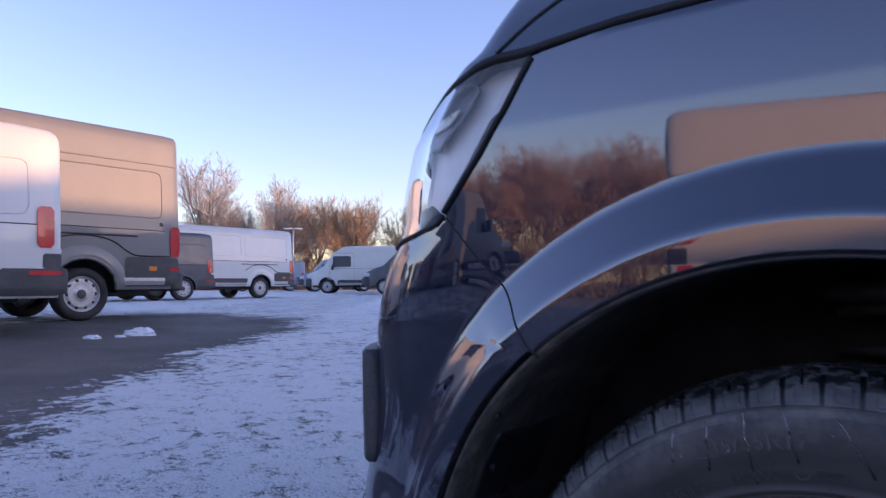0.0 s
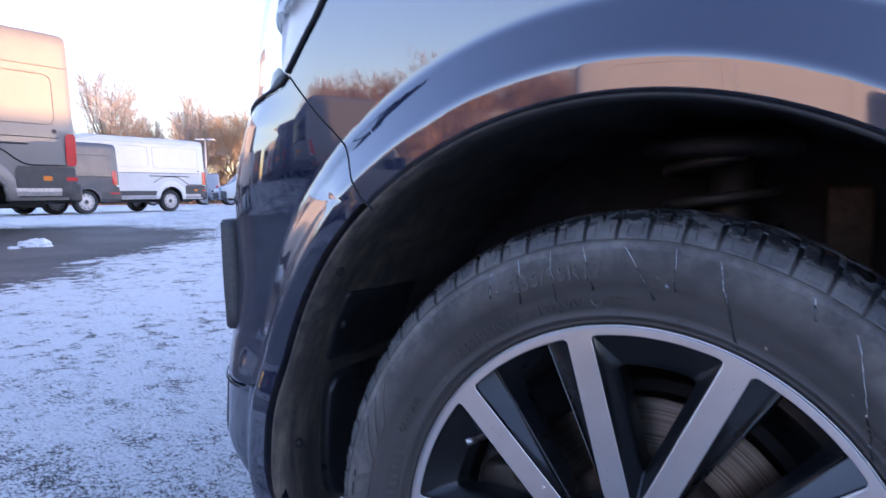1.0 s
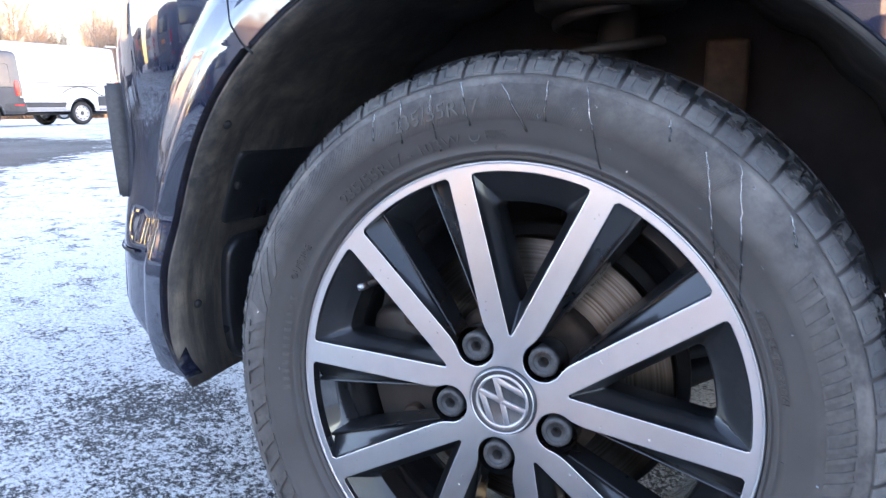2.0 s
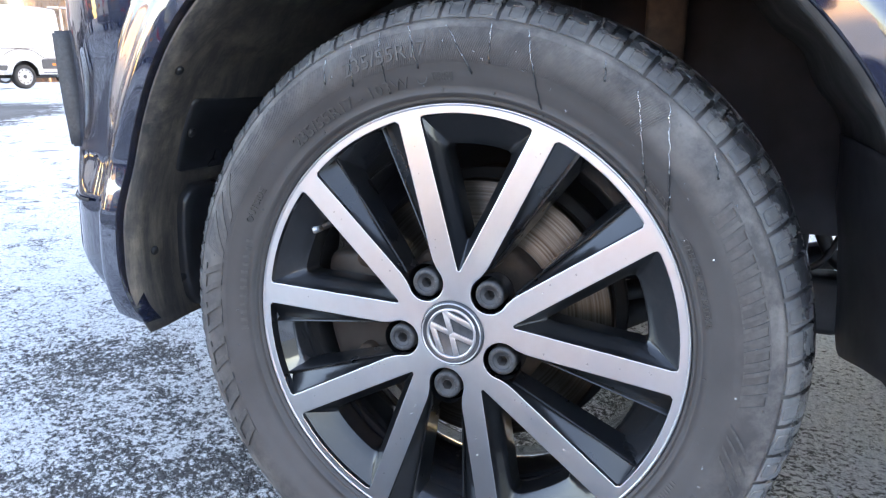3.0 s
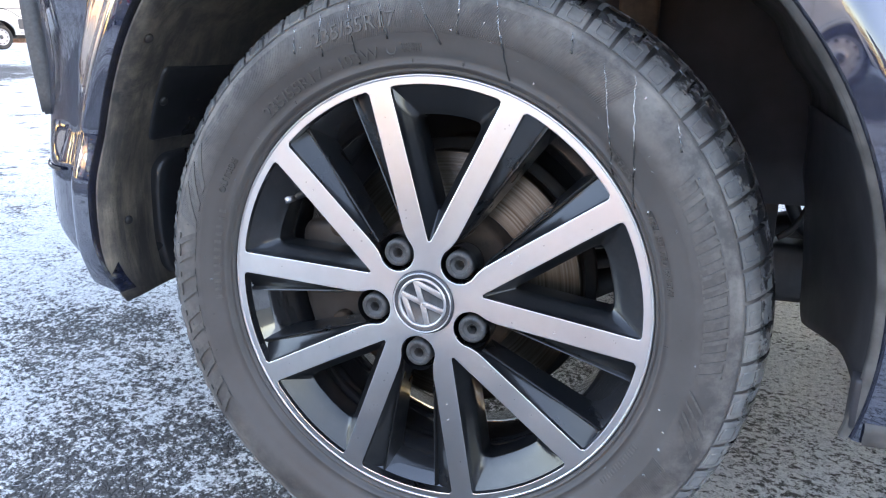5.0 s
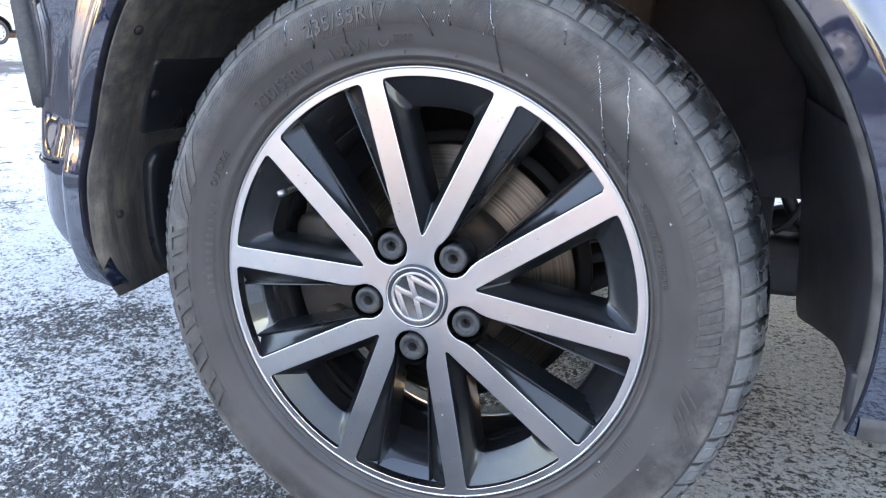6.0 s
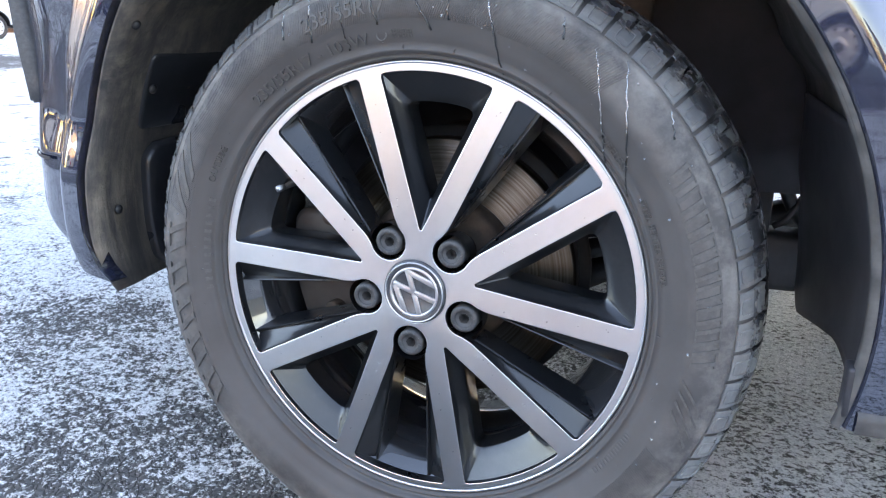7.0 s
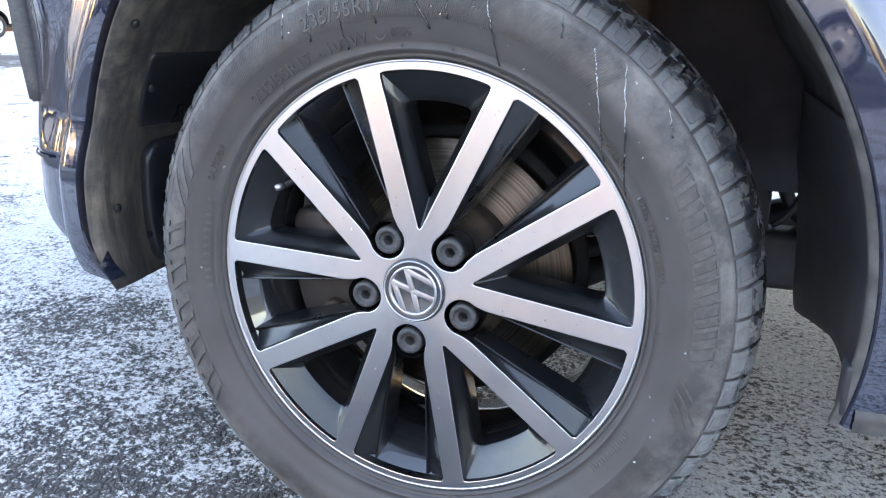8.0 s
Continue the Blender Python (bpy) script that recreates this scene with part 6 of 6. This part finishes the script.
# the row across the lane, which shows in the dark paint
lot_van(MID, P_WHITE, "white panel van in full low sun", heading(-2.55, -7.25, -19.0, 0.0), big=False)
lot_van(SMALL, P_DARK, "slate grey panel van beside the lane", heading(-17.5, -8.0, 150.0, LOT), big=False)
for x, paint_mat, words in ((-9.2, P_GREY, "grey panel van parked tail-on across the lane"), (-11.9, P_DARK, "slate grey panel van parked tail-on across the lane"), (-14.7, P_WHITE, "white panel van parked tail-on across the lane")):
    lot_van(SMALL, paint_mat, words, heading(x, -8.2, -88.0, 0.1), big=False)
lot_van(SMALL, P_DARK, "slate grey panel van beside the lane", heading(3.9, -8.6, 6.0, 0.0), big=False)


# ---- trees, hedge, lamp post, snow lumps, unseen sun blocks ----
def tree_meshes(seed, height, tilt, limbs, stem):
    """A bare winter tree: short stem, limbs fanning upwards, branches, then fine twigs."""
    rng = random.Random(seed)
    trunk, crown = bmesh.new(), bmesh.new()
    jit = lambda k: Vector((rng.uniform(-1, 1), rng.uniform(-1, 1), rng.uniform(-1, 1))) * k

    def strip(p, d, length, r):
        side = d.cross(jit(1.0)).normalized() * r
        crown.faces.new([crown.verts.new(c) for c in (p - side, p + side, p + d * length)])

    def run(p, d, length, r, n, rise_by, bm, sides):
        pts, radii = [p], [r]
        for i in range(n):
            d = (d + Vector((0, 0, rise_by)) + jit(0.10)).normalized()
            pts.append(pts[-1] + d * length / n)
            radii.append(r * (1 - 0.75 * (i + 1) / n))
        tube_bm(pts, radii, sides, bm, cap=False)
        return pts

    def along(pts, t):
        k = min(len(pts) - 2, int(t * (len(pts) - 1)))
        return pts[k].lerp(pts[k + 1], t * (len(pts) - 1) - k), (pts[k + 1] - pts[k]).normalized()

    base = run(Vector((0, 0, -0.1)), Vector((0, 0, 1)), height * (stem + 0.12), height * 0.014, 3, 0.2, trunk, 7)
    for i in range(limbs):
        a = 2 * math.pi * i / limbs + rng.uniform(-0.4, 0.4)
        lean = radians(rng.uniform(0.25, 1.0) * tilt)
        d = Vector((math.cos(a) * math.sin(lean), math.sin(a) * math.sin(lean), math.cos(lean)))
        p, _q = along(base, rng.uniform(0.55, 1.0))
        limb = run(p, d, height * rng.uniform(0.50, 0.66) * (1 - 0.22 * lean), height * 0.0065, 6, 0.0, trunk, 5)
        for _ in range(19):
            t = rng.uniform(0.22, 1.0) ** 0.8
            p, d = along(limb, t)
            dd = (d * 0.8 + jit(0.9) + Vector((0, 0, 0.10))).normalized()
            bough = run(p, dd, height * rng.uniform(0.14, 0.27) * (1.15 - 0.5 * t), height * 0.0028, 3, 0.08, crown, 3)
            for _ in range(10):
                p, d = along(bough, rng.uniform(0.15, 1.0))
                dd = (d + jit(0.7)).normalized()
                ln = height * rng.uniform(0.04, 0.085)
                strip(p, dd, ln, 0.009)
                for _ in range(7):
                    e = (dd + jit(0.75) + Vector((0, 0, 0.1))).normalized()
                    strip(p + dd * ln * rng.uniform(0.2, 0.95), e, ln * rng.uniform(0.4, 0.9), 0.006)
    return trunk, crown


TREES = []
for i, (h, tilt, limbs, stem, rus) in enumerate(((10.6, 82, 17, 0.34, False), (8.4, 56, 15, 0.14, True), (7.8, 62, 15, 0.12, True), (8.8, 54, 14, 0.16, False))):
    tr, cr = tree_meshes(11 + i, h, tilt, limbs, stem)
    t = thing("bare_tree", "bare winter tree with russet twigs in low sun" if rus else "bare winter tree with fine pale twigs in low sun", "tree", "trees behind the lot")
    part("trunk", tr, M_BARK, t)
    part("crown", cr, M_TWIG_RED if rus else M_TWIG, t, smooth=False)
    TREES.append(t)

spots = [(-47.5, 31.5, 0, 1.0)]
rng = random.Random(5)
for i in range(36):
    u = i / 35
    spots.append((-58 + 44 * u + rng.uniform(-1.0, 1.0), 24 + 37 * u + rng.uniform(-2.5, 2.5), rng.choice((1, 2, 3, 1)), rng.uniform(0.80, 1.02)))
for i in range(11):
    spots.append((-36 + 2.3 * i + rng.uniform(-0.8, 0.8), -33 + rng.uniform(-3, 3) - 0.25 * i, rng.choice((1, 2, 1)), rng.uniform(0.85, 1.15)))
used = set()
for x, y, kind, sc in spots:
    m = pose(x, y, LOT if y > 0 else 0.0, 0, 0, rng.uniform(0, 360))
    if kind not in used:
        used.add(kind)
        ob = TREES[kind]
        ob.matrix_basis = m
    else:
        ob = copy_thing(TREES[kind], m)
    slim = 1.0 if kind == 0 or y < 0 else 0.82
    ob.scale = (sc * slim, sc * slim, sc * (2.0 - slim) * 0.98)


def hedge(x0, y0, x1, y1, n, h):
    """Dense row of thin upright twigs."""
    r = random.Random(8)
    verts, faces = [], []
    for i in range(n):
        t = r.random()
        x, y = x0 + (x1 - x0) * t + r.uniform(-1.5, 1.5), y0 + (y1 - y0) * t + r.uniform(-1.5, 1.5)
        z = r.random() ** 1.4 * h * (0.75 + 0.25 * math.sin(t * 37) * math.sin(t * 91))
        ln = r.uniform(0.4, 0.9)
        a = r.uniform(0, 6.28)
        d = Vector((math.cos(a) * 0.5, math.sin(a) * 0.5, r.uniform(0.3, 1.0))).normalized()
        s = Vector((-math.sin(a), math.cos(a), 0)) * 0.028
        p = Vector((x, y, z))
        k = len(verts)
        verts += [p - s, p + s, p + d * ln]
        faces.append((k, k + 1, k + 2))
    me = bpy.data.meshes.new("hedge")
    me.from_pydata(verts, [], faces)
    me.materials.append(M_HEDGE)
    return me


tagged(new("hedge", hedge(-58, 24, -14, 60, 60000, 2.9)), "dense russet winter hedge behind the lot", "hedge", kind="stuff")
tagged(new("hedge", hedge(-40, -29, 14, -35, 30000, 4.5)), "dense russet winter hedge across the lane", "hedge", kind="stuff")

post = thing("street_lamp", "pale twin-headed lamp post at the edge of the lot", "street lamp", at=pose(-33.9, 28.7, LOT))
part("pole", tube_bm([(0, 0, 0), (0, 0, 2.0), (0, 0, 4.0)], [0.07, 0.06, 0.05], 10), M_STEEL, post)
for side in (-1, 1):
    part("lamp_head", box_bm(0.55, 0.20, 0.10, 0.04, (side * 0.32, 0, 4.02)), M_LAMPCLEAR, post, at=pose(0, 0, 0, 0, 0, 40))

rs = random.Random(3)
for cx, cy, sx, sy, h in ((-6.15, 2.86, 0.17, 0.12, 0.065), (-6.12, 2.40, 0.11, 0.06, 0.03), (-6.05, 2.62, 0.06, 0.04, 0.02)):
    bm = bmesh.new()
    bmesh.ops.create_icosphere(bm, subdivisions=4, radius=1.0)
    for v in bm.verts:
        k = 1 + 0.45 * noise.noise(v.co * 2.3 + Vector((cx * 9, cy * 5, 0))) + 0.22 * noise.noise(v.co * 6.0)
        v.co = Vector((v.co.x * sx * k, v.co.y * sy * k, max(-0.02, v.co.z * h * k)))
    ob = part("snow_lump", bm, M_SNOW, at=pose(cx, cy, rise(cx, cy)))
    tagged(ob, "lump of dirty snow lying on dark asphalt", "snow", "snow lumps")

# unseen blocks towards the sun, added to shade the lot and hide horizon glow
M_BLOCKER = plain("blocker_render", (0.42, 0.40, 0.37), 0.8, scale=6, vary=0.15)
blocker = thing("dealer_hall", "unseen pale blocks added to hold back low sun and horizon glow", "building", at=pose(0, 0, 0))
# each height sets where the low sun's shade ends on the vans
part("wall", box_bm(3.0, 12.3, 6.36, 0.05, (31.5, 30.85, 3.18)), M_BLOCKER, blocker)
part("wall", box_bm(3.0, 3.7, 5.85, 0.05, (31.5, 22.85, 2.925)), M_BLOCKER, blocker)
part("wall", box_bm(3.0, 6.5, 7.0, 0.05, (31.5, 17.75, 3.5)), M_BLOCKER, blocker)
part("wall", box_bm(3.0, 9.5, 4.60, 0.05, (31.5, 9.75, 2.30)), M_BLOCKER, blocker)
part("wall", box_bm(3.0, 45.5, 4.0, 0.05, (31.5, -17.75, 2.0)), M_BLOCKER, blocker)
part("wall", box_bm(12.0, 36.0, 10.2, 0.05, (36.0, 55.0, 5.1)), M_BLOCKER, blocker)
part("blocker_edge", box_bm(3.4, 12.4, 0.14, 0.04, (31.5, 30.85, 6.43)), M_CLADDING, blocker)
part("blocker_edge", box_bm(12.4, 36.4, 0.25, 0.04, (36.0, 55.0, 10.32)), M_CLADDING, blocker)
# panes dressing the unseen blocks
for y in (18, 21, 25, 29, 38, 44, 50, 56, 62):
    part("window", box_bm(0.12, 2.4, 1.4, 0.03, (29.96, y, 2.6)), M_WIN, blocker)
